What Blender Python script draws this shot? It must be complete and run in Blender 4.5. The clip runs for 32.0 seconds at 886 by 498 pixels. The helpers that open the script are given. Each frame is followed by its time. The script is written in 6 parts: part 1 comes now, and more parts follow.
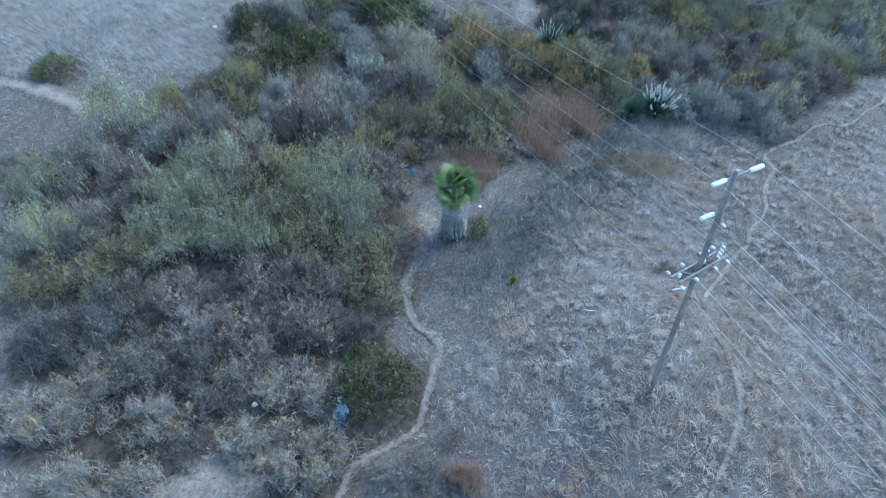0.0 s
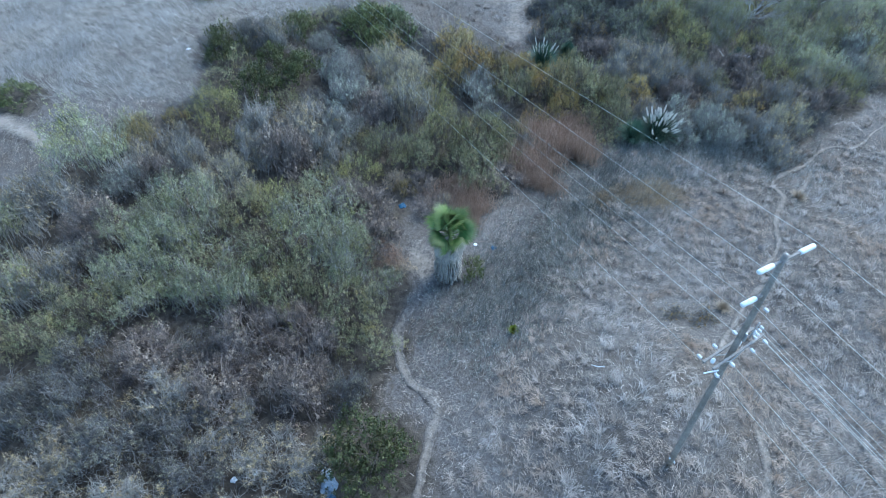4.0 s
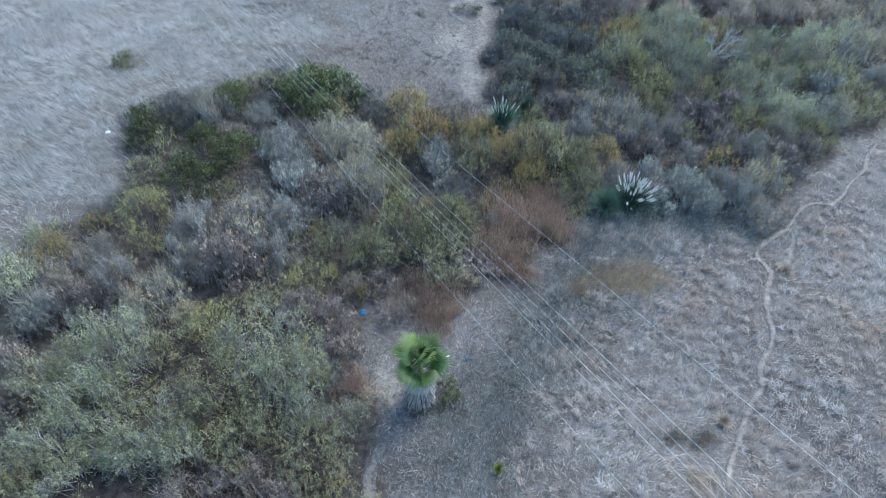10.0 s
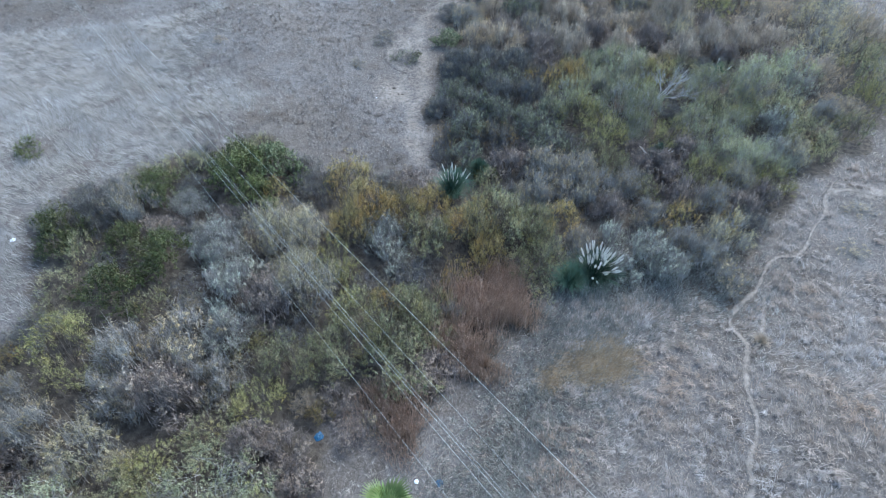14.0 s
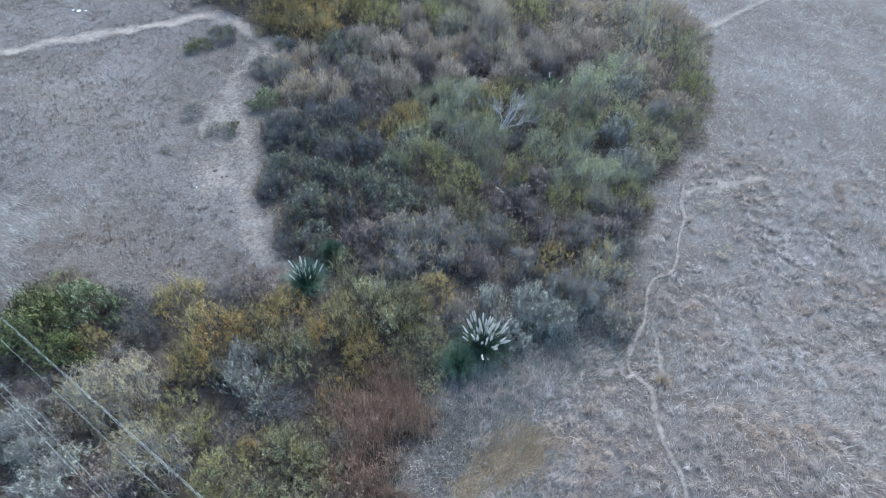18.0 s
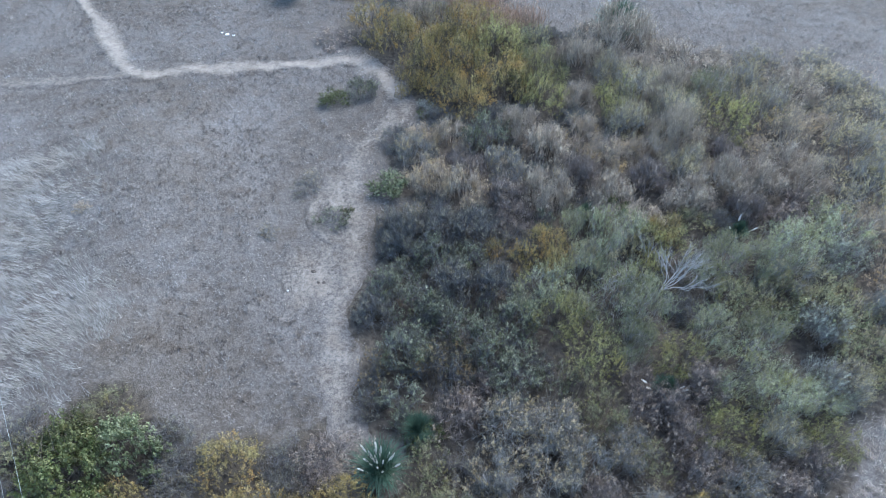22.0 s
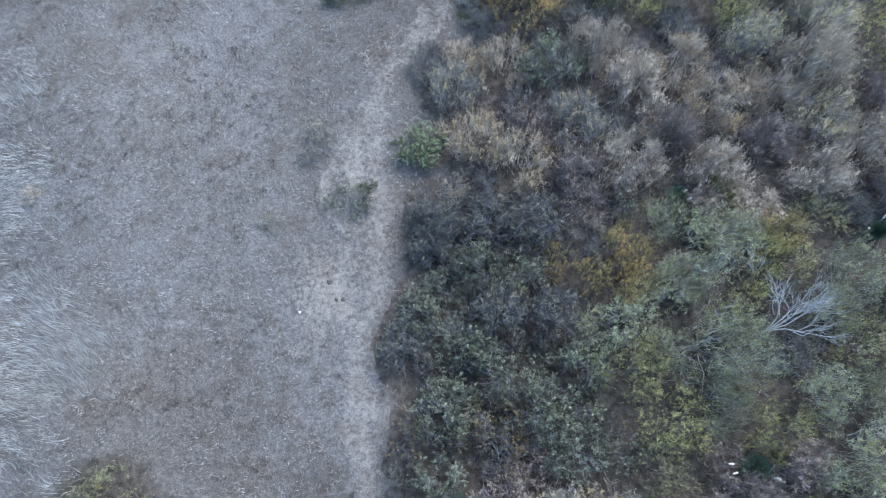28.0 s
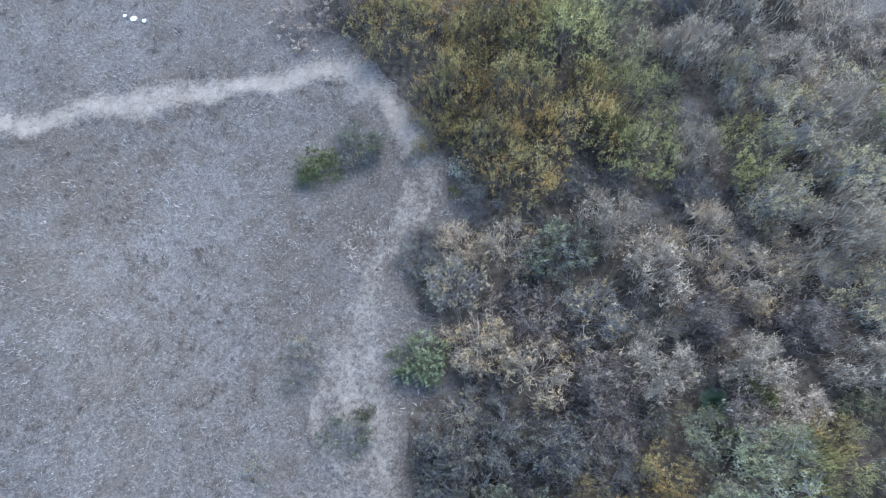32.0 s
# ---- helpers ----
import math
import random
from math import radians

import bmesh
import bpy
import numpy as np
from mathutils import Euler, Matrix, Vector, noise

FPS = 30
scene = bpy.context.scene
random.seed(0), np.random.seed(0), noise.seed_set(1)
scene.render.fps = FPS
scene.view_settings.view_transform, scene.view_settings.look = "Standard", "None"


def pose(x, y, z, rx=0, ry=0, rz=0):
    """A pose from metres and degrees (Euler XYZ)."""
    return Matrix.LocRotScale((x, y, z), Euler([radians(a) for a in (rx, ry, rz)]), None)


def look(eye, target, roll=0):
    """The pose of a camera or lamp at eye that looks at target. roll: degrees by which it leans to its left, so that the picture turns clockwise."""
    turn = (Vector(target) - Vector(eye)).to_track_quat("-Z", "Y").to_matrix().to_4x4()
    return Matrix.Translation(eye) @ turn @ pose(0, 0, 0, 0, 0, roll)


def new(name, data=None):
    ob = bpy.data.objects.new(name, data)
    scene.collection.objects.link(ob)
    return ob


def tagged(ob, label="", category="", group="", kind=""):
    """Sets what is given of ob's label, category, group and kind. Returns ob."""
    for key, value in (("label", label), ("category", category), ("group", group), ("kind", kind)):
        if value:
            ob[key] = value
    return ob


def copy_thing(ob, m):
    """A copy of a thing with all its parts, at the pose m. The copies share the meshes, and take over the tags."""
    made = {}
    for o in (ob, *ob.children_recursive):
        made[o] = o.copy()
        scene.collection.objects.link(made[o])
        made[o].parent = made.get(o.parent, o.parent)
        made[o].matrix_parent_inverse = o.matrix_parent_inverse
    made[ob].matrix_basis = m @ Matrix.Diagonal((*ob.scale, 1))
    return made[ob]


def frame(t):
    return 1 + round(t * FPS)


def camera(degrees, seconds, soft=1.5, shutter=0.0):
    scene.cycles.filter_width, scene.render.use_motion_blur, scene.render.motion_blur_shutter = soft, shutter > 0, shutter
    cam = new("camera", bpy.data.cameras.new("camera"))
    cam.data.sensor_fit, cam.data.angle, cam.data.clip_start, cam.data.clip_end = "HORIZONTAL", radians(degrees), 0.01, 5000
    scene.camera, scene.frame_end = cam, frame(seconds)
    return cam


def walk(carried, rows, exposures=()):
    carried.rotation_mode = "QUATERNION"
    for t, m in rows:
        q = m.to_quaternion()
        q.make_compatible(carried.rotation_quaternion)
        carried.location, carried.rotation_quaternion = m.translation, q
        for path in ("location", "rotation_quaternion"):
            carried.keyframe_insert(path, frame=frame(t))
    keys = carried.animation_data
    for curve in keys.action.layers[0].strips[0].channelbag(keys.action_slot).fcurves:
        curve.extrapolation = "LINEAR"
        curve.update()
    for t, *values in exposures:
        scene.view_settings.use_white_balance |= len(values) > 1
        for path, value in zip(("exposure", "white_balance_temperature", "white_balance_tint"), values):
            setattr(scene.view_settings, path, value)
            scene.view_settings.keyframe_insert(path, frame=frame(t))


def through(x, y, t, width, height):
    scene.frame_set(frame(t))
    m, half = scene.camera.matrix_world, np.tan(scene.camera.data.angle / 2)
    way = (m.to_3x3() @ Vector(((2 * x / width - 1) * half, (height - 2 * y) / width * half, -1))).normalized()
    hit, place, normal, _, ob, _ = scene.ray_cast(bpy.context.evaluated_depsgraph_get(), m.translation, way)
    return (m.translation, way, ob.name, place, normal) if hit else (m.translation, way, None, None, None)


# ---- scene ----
cam = camera(71.8, 32.0, soft=1.0, shutter=0.0)
PATH = [
    (0, (-0.288, -1.023, 21.593), (-0.268, 0.335, 20.125), 1.5),
    (0.5, (-0.314, -0.683, 21.637), (-0.306, 0.672, 20.166), 1.6),
    (1, (-0.396, -0.356, 21.552), (-0.392, 1.001, 20.084), 1.8),
    (1.5, (-0.455, -0.008, 21.517), (-0.454, 1.349, 20.049), 1.9),
    (2, (-0.525, 0.371, 21.52), (-0.525, 1.726, 20.049), 2.0),
    (2.5, (-0.548, 0.731, 21.481), (-0.552, 2.087, 20.012), 1.9),
    (3, (-0.571, 1.102, 21.453), (-0.573, 2.46, 19.985), 1.9),
    (3.5, (-0.59, 1.527, 21.413), (-0.564, 2.886, 19.946), 1.9),
    (5.5, (-0.568, 3.536, 21.39), (-0.429, 4.891, 19.925), 1.7),
    (6, (-0.511, 4.113, 21.445), (-0.362, 5.468, 19.981), 1.7),
    (6.5, (-0.454, 4.669, 21.535), (-0.299, 6.023, 20.072), 1.6),
    (7, (-0.452, 5.249, 21.788), (-0.292, 6.597, 20.319), 1.7),
    (7.5, (-0.464, 5.799, 21.991), (-0.297, 7.142, 20.518), 1.7),
    (8, (-0.462, 6.397, 22.246), (-0.29, 7.731, 20.765), 1.7),
    (8.5, (-0.49, 6.865, 22.429), (-0.313, 8.197, 20.947), 1.8),
    (9, (-0.546, 7.269, 22.479), (-0.362, 8.603, 21.0), 2.0),
    (9.5, (-0.548, 7.721, 22.632), (-0.36, 9.054, 21.153), 2.0),
    (10, (-0.546, 8.162, 22.746), (-0.353, 9.495, 21.268), 2.1),
    (10.5, (-0.523, 8.66, 22.989), (-0.325, 9.991, 21.509), 2.1),
    (11, (-0.459, 9.228, 23.151), (-0.252, 10.557, 21.672), 2.1),
    (11.5, (-0.368, 9.839, 23.294), (-0.146, 11.166, 21.814), 2.1),
    (12, (-0.256, 10.481, 23.446), (-0.002, 11.804, 21.967), 2.0),
    (12.5, (-0.166, 11.138, 23.575), (0.123, 12.455, 22.097), 2.1),
    (13, (-0.04, 11.829, 23.729), (0.268, 13.141, 22.252), 2.1),
    (13.5, (0.086, 12.553, 23.895), (0.406, 13.862, 22.417), 2.1),
    (14, (0.264, 13.301, 24.085), (0.599, 14.605, 22.606), 2.1),
    (14.5, (0.566, 13.904, 24.16), (0.968, 15.195, 22.685), 1.8),
    (15, (0.791, 14.529, 24.246), (1.333, 15.772, 22.775), 1.8),
    (15.5, (0.972, 15.221, 24.289), (1.648, 16.398, 22.82), 1.7),
    (17.5, (2.425, 17.742, 24.438), (3.148, 18.886, 22.965), 1.4),
    (18, (2.885, 18.607, 24.406), (3.594, 19.764, 22.936), 1.6),
    (18.5, (3.535, 19.611, 24.416), (4.205, 20.789, 22.945), 1.5),
    (19, (4.09, 20.806, 24.462), (4.717, 22.006, 22.99), 1.7),
    (19.5, (4.694, 22.083, 24.552), (5.272, 23.302, 23.076), 1.8),
    (20, (5.301, 23.466, 24.576), (5.815, 24.71, 23.097), 1.9),
    (20.5, (5.855, 24.875, 24.602), (6.301, 26.141, 23.119), 1.9),
    (21, (6.306, 26.205, 24.663), (6.698, 27.488, 23.18), 1.8),
    (21.5, (6.735, 27.74, 24.911), (7.103, 29.02, 23.419), 1.7),
    (22, (7.134, 29.219, 24.987), (7.486, 30.498, 23.49), 1.6),
    (22.5, (7.381, 30.597, 24.978), (7.725, 31.878, 23.482), 1.7),
    (23, (7.468, 32.006, 24.97), (7.813, 33.289, 23.475), 1.9),
    (23.5, (7.68, 33.417, 24.983), (8.018, 34.7, 23.486), 1.8),
    (24, (7.821, 34.75, 24.918), (8.158, 36.036, 23.424), 1.7),
    (24.5, (7.949, 35.86, 24.771), (8.26, 37.052, 23.196), 1.7),
    (25, (8.106, 37.046, 24.787), (8.358, 38.011, 23.053), 1.7),
    (25.5, (8.273, 37.93, 24.789), (8.458, 38.653, 22.933), 1.5),
    (27.5, (9.084, 41.842, 24.881), (9.225, 42.495, 22.996), -0.1),
    (28, (9.526, 42.997, 24.958), (9.645, 43.642, 23.068), -1.8),
    (28.5, (9.585, 44.103, 24.942), (9.71, 44.748, 23.053), -1.3),
    (29, (9.72, 45.28, 24.909), (9.847, 45.927, 23.021), -1.2),
    (29.5, (9.922, 46.537, 24.892), (10.048, 47.183, 23.004), -1.4),
    (30, (10.098, 47.837, 24.889), (10.241, 48.479, 23.0), -1.2),
    (30.5, (10.267, 49.188, 24.868), (10.433, 49.822, 22.978), -0.8),
    (31, (10.387, 50.516, 24.937), (10.569, 51.14, 23.046), -0.2),
    (31.5, (10.587, 51.59, 24.858), (10.777, 52.221, 22.97), 0.1),
    (32, (10.917, 52.872, 24.855), (11.105, 53.498, 22.964), -0.1),
]
walk(cam, [(t, look(eye, target, roll)) for t, eye, target, roll in PATH], [(0, 1.62, 4990, -5), (6, 1.69, 5310, -2), (10, 1.77, 5530, 0), (13, 1.83, 5640, 1),
     (19, 1.84, 5770, 3), (24, 1.87, 5620, 3), (32, 1.88, 5550, 4)])

# ---- light ----
world = bpy.data.worlds.new("sky")
scene.world = world
world.use_nodes = True
wn = world.node_tree.nodes
sky = wn.new("ShaderNodeTexSky")
sky.sky_type = "NISHITA"
sky.sun_disc = False
SUN_ELEVATION, SUN_TURN = 46.0, 50.0       # soft veiled light from ahead and to the right
sky.sun_elevation, sky.sun_rotation = radians(SUN_ELEVATION), radians(SUN_TURN)
wn["Background"].inputs["Strength"].default_value = 0.15
world.node_tree.links.new(sky.outputs["Color"], wn["Background"].inputs["Color"])
sun_data = bpy.data.lights.new("sun", "SUN")
sun_data.energy, sun_data.angle, sun_data.color = 1.4, radians(40), (1.0, 0.93, 0.85)
sun = new("sun", sun_data)
sun_way = Vector((math.sin(radians(SUN_TURN)) * math.cos(radians(SUN_ELEVATION)),
                  math.cos(radians(SUN_TURN)) * math.cos(radians(SUN_ELEVATION)), math.sin(radians(SUN_ELEVATION))))
sun.matrix_world = look(sun_way * 200, (0, 0, 0))


# ---- materials ----
def base_material(name, rough=0.8):
    m = bpy.data.materials.new(name)
    m.use_nodes = True
    n, l = m.node_tree.nodes, m.node_tree.links
    b = n["Principled BSDF"]
    b.inputs["Roughness"].default_value = rough
    b.inputs["Specular IOR Level"].default_value = 0.25
    return m, n, l, b


def ramp_node(n, stops):
    r = n.new("ShaderNodeValToRGB")
    while len(r.color_ramp.elements) < len(stops):
        r.color_ramp.elements.new(0.5)
    for e, (p, c) in zip(r.color_ramp.elements, stops):
        e.position, e.color = p, (*c, 1)
    return r


def mix_node(n, l, fac, a, b, blend="MIX"):
    m = n.new("ShaderNodeMix")
    m.data_type, m.blend_type = "RGBA", blend
    for key, v in ((0, fac), (6, a), (7, b)):
        if isinstance(v, bpy.types.NodeSocket):
            l.new(v, m.inputs[key])
        elif key == 0:
            m.inputs[key].default_value = v
        else:
            m.inputs[key].default_value = (*v, 1)
    return m.outputs[2]


def noise_node(n, l, scale, detail=4.0, coords="Object", rough=0.6):
    c, t = n.new("ShaderNodeTexCoord"), n.new("ShaderNodeTexNoise")
    t.inputs["Scale"].default_value, t.inputs["Detail"].default_value = scale, detail
    t.inputs["Roughness"].default_value = rough
    l.new(c.outputs[coords], t.inputs["Vector"])
    return t.outputs["Fac"]


def leaf_material(name, stops, dead, dead_share=0.25, rough=0.6, through=0.25, turning=None):
    """Leaves whose colour varies leaf by leaf, over the crown, and from plant to plant."""
    m, n, l, b = base_material(name, rough)
    geo, info = n.new("ShaderNodeNewGeometry"), n.new("ShaderNodeObjectInfo")
    col = ramp_node(n, stops)
    shoot, both = n.new("ShaderNodeAttribute"), n.new("ShaderNodeMix")
    shoot.attribute_name = "tone"
    both.inputs[0].default_value = 0.72
    l.new(geo.outputs["Random Per Island"], both.inputs[2])
    l.new(shoot.outputs["Fac"], both.inputs[3])
    l.new(both.outputs[0], col.inputs["Fac"])
    patch = ramp_node(n, ((0.5 - dead_share * 0.35, (0, 0, 0)), (0.8 - dead_share * 0.35, (1, 1, 1))))
    patch.color_ramp.elements[0].color, patch.color_ramp.elements[1].color = (1, 1, 1, 1), (0, 0, 0, 1)
    l.new(noise_node(n, l, 2.2, 5.0), patch.inputs["Fac"])
    c1 = mix_node(n, l, patch.outputs["Color"], col.outputs["Color"], dead)
    half = n.new("ShaderNodeMath")
    half.operation, half.inputs[1].default_value = "MULTIPLY", dead_share
    l.new(patch.outputs["Color"], half.inputs[0])
    l.new(half.outputs[0], c1.node.inputs[0])
    if turning:     # boughs that turn earlier than the rest, elsewhere on every plant
        place, chance, bough = n.new("ShaderNodeTexCoord"), n.new("ShaderNodeMath"), n.new("ShaderNodeTexNoise")
        bough.noise_dimensions = "4D"
        bough.inputs["Scale"].default_value, bough.inputs["Detail"].default_value = 1.7, 4.0
        chance.operation, chance.inputs[1].default_value = "MULTIPLY", 43.0
        l.new(info.outputs["Random"], chance.inputs[0])
        l.new(chance.outputs[0], bough.inputs["W"])
        l.new(place.outputs["Object"], bough.inputs["Vector"])
        early = n.new("ShaderNodeMapRange")
        early.inputs["From Min"].default_value, early.inputs["From Max"].default_value = turning[1], turning[1] + 0.16
        early.inputs["To Max"].default_value = 0.8
        l.new(bough.outputs["Fac"], early.inputs["Value"])
        c1 = mix_node(n, l, early.outputs["Result"], c1, turning[0])
    tone = n.new("ShaderNodeMapRange")
    tone.inputs["To Min"].default_value, tone.inputs["To Max"].default_value = 0.70, 1.28
    l.new(info.outputs["Random"], tone.inputs["Value"])
    hue = n.new("ShaderNodeHueSaturation")
    l.new(tone.outputs["Result"], hue.inputs["Value"])
    l.new(c1, hue.inputs["Color"])
    l.new(hue.outputs["Color"], b.inputs["Base Color"])
    b.inputs["Subsurface Weight"].default_value = 0.0
    if through:
        t, mixer = n.new("ShaderNodeBsdfTranslucent"), n.new("ShaderNodeMixShader")
        l.new(hue.outputs["Color"], t.inputs["Color"])
        mixer.inputs[0].default_value = through
        l.new(b.outputs[0], mixer.inputs[1])
        l.new(t.outputs[0], mixer.inputs[2])
        l.new(mixer.outputs[0], n["Material Output"].inputs["Surface"])
    return m


def surface_material(name, dark, light, scale, rough=0.8, bump=0.3, metal=0.0, fine=8.0):
    """A surface with broad stains and fine grain."""
    m, n, l, b = base_material(name, rough)
    b.inputs["Metallic"].default_value = metal
    broad, grain = noise_node(n, l, scale), noise_node(n, l, scale * fine, 6.0)
    col = ramp_node(n, ((0.3, dark), (0.7, light)))
    l.new(broad, col.inputs["Fac"])
    g2 = ramp_node(n, ((0.3, (0.7, 0.7, 0.7)), (0.7, (1.15, 1.15, 1.15))))
    l.new(grain, g2.inputs["Fac"])
    l.new(mix_node(n, l, 1.0, col.outputs["Color"], g2.outputs["Color"], "MULTIPLY"), b.inputs["Base Color"])
    bp = n.new("ShaderNodeBump")
    bp.inputs["Strength"].default_value, bp.inputs["Distance"].default_value = bump, 0.03
    l.new(grain, bp.inputs["Height"])
    l.new(bp.outputs["Normal"], b.inputs["Normal"])
    return m


def ground_material():
    m, n, l, b = base_material("dry_grass_ground", 0.95)
    straw = ramp_node(n, ((0.3, (0.090, 0.079, 0.069)), (0.5, (0.128, 0.114, 0.101)), (0.7, (0.178, 0.162, 0.146))))
    l.new(noise_node(n, l, 5.0, 8.0, rough=0.7), straw.inputs["Fac"])
    broad = ramp_node(n, ((0.35, (0.84, 0.80, 0.76)), (0.65, (1.14, 1.15, 1.18))))
    l.new(noise_node(n, l, 0.12, 3.0), broad.inputs["Fac"])
    fine = noise_node(n, l, 9.0, 8.0, rough=0.75)
    clump = ramp_node(n, ((0.34, (0.80, 0.76, 0.72)), (0.5, (0.96, 0.96, 0.96)), (0.64, (1.05, 1.07, 1.10))))
    l.new(noise_node(n, l, 0.8, 6.0, rough=0.65), clump.inputs["Fac"])
    flecks = ramp_node(n, ((0.60, (0, 0, 0)), (0.74, (1, 1, 1))))
    l.new(noise_node(n, l, 26.0, 3.0), flecks.inputs["Fac"])
    fr = ramp_node(n, ((0.32, (0.45, 0.44, 0.43)), (0.68, (1.35, 1.35, 1.36))))
    l.new(fine, fr.inputs["Fac"])
    c = mix_node(n, l, 1.0, straw.outputs["Color"], broad.outputs["Color"], "MULTIPLY")
    c = mix_node(n, l, 1.0, c, fr.outputs["Color"], "MULTIPLY")
    c = mix_node(n, l, 1.0, c, clump.outputs["Color"], "MULTIPLY")
    c = mix_node(n, l, flecks.outputs["Color"], c, (0.34, 0.31, 0.275))
    # Brown leaf litter, its colour darkened further to paint shade between the shrubs.
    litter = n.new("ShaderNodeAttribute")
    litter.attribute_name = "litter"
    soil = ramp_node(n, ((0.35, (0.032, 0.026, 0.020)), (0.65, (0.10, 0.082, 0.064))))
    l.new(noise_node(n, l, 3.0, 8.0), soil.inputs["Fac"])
    litter_shade, drift, rim = n.new("ShaderNodeMath"), n.new("ShaderNodeMath"), n.new("ShaderNodeMapRange")
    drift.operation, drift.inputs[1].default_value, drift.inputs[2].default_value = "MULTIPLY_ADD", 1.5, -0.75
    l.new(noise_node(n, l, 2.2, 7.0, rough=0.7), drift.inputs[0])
    l.new(litter.outputs["Fac"], litter_shade.inputs[0])
    l.new(drift.outputs[0], litter_shade.inputs[1])
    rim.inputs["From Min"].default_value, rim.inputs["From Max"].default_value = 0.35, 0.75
    l.new(litter_shade.outputs[0], rim.inputs["Value"])
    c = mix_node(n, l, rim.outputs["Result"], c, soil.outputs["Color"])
    worn, ragged, cut = n.new("ShaderNodeAttribute"), n.new("ShaderNodeMath"), n.new("ShaderNodeMapRange")
    worn.attribute_name = "worn"
    ragged.operation = "ADD"
    l.new(worn.outputs["Fac"], ragged.inputs[0])
    edge = n.new("ShaderNodeMapRange")
    edge.inputs["From Min"].default_value, edge.inputs["From Max"].default_value = 0.3, 0.7
    edge.inputs["To Min"].default_value, edge.inputs["To Max"].default_value = 0.1, 0.9
    l.new(noise_node(n, l, 5.0, 8.0, rough=0.75), edge.inputs["Value"])
    l.new(edge.outputs["Result"], ragged.inputs[1])
    cut.inputs["From Min"].default_value, cut.inputs["From Max"].default_value = 0.72, 1.42
    l.new(ragged.outputs[0], cut.inputs["Value"])
    bare = ramp_node(n, ((0.3, (0.188, 0.157, 0.128)), (0.7, (0.310, 0.268, 0.226))))
    l.new(noise_node(n, l, 1.6, 8.0, rough=0.7), bare.inputs["Fac"])
    c = mix_node(n, l, cut.outputs["Result"], c, bare.outputs["Color"])
    l.new(c, b.inputs["Base Color"])
    bp = n.new("ShaderNodeBump")
    bp.inputs["Strength"].default_value, bp.inputs["Distance"].default_value = 0.8, 0.08
    l.new(fine, bp.inputs["Height"])
    l.new(bp.outputs["Normal"], b.inputs["Normal"])
    return m


def blade_material(name, stops, patch_a, patch_b, scale=0.35, tufted=0.3):
    m, n, l, b = base_material(name, 0.75)
    geo = n.new("ShaderNodeNewGeometry")
    col = ramp_node(n, stops)
    tuft, both = n.new("ShaderNodeAttribute"), n.new("ShaderNodeMix")
    tuft.attribute_name = "tone"
    both.inputs[0].default_value = tufted
    l.new(geo.outputs["Random Per Island"], both.inputs[2])
    l.new(tuft.outputs["Fac"], both.inputs[3])
    l.new(both.outputs[0], col.inputs["Fac"])
    broad = ramp_node(n, ((0.37, patch_a), (0.60, patch_b)))
    l.new(noise_node(n, l, scale, 5.0), broad.inputs["Fac"])
    l.new(mix_node(n, l, 1.0, col.outputs["Color"], broad.outputs["Color"], "MULTIPLY"), b.inputs["Base Color"])
    return m


M_GROUND = ground_material()
M_GRASS = blade_material("straw", ((0.0, (0.162, 0.135, 0.108)), (0.4, (0.324, 0.283, 0.238)), (0.75, (0.497, 0.448, 0.389)), (1.0, (0.691, 0.637, 0.572))),
                         (0.84, 0.74, 0.67), (1.05, 1.07, 1.10), 0.16)
M_MEADOW = blade_material("meadow_straw", ((0.0, (0.074, 0.063, 0.053)), (0.4, (0.154, 0.136, 0.119)), (0.75, (0.271, 0.246, 0.222)), (1.0, (0.494, 0.460, 0.429))),
                          (0.86, 0.79, 0.73), (1.16, 1.19, 1.24), 0.3)
M_LODGED = blade_material("lodged_straw", ((0.0, (0.108, 0.098, 0.085)), (0.4, (0.205, 0.190, 0.168)), (0.75, (0.305, 0.288, 0.26)), (1.0, (0.42, 0.40, 0.37))),
                          (0.90, 0.88, 0.86), (1.04, 1.06, 1.09), 0.3)
M_TUSSOCK = blade_material("tussock_straw", ((0.0, (0.120, 0.099, 0.083)), (0.4, (0.225, 0.193, 0.166)), (0.75, (0.33, 0.292, 0.258)), (1.0, (0.47, 0.43, 0.39))),
                           (0.95, 0.82, 0.71), (1.06, 1.09, 1.12), 0.22, 0.6)
M_TAN = blade_material("tan_grass", ((0.0, (0.17, 0.115, 0.062)), (0.6, (0.33, 0.245, 0.15)), (1.0, (0.48, 0.375, 0.245))), (0.8, 0.8, 0.8), (1.1, 1.1, 1.1), 1.0)
M_WEED = blade_material("grey_weeds", ((0.0, (0.10, 0.096, 0.080)), (0.6, (0.235, 0.226, 0.195)), (1.0, (0.41, 0.395, 0.35))),
                        (0.75, 0.75, 0.75), (1.1, 1.1, 1.1))
M_WEED_DARK = blade_material("brown_weeds", ((0.0, (0.050, 0.042, 0.036)), (0.6, (0.125, 0.105, 0.088)), (1.0, (0.23, 0.20, 0.17))), (0.9, 0.85, 0.8), (1.05, 1.05, 1.08), 0.4)
M_FLUFF = surface_material("seed_fluff", (0.34, 0.32, 0.28), (0.56, 0.53, 0.48), 6.0, 0.9, 0.1)
M_WOOD = surface_material("weathered_pole_wood", (0.16, 0.137, 0.118), (0.32, 0.285, 0.25), 1.5, 0.85, 0.6, fine=12)
M_ARM = surface_material("weathered_arm_wood", (0.20, 0.18, 0.16), (0.34, 0.31, 0.28), 3.0, 0.85, 0.4)
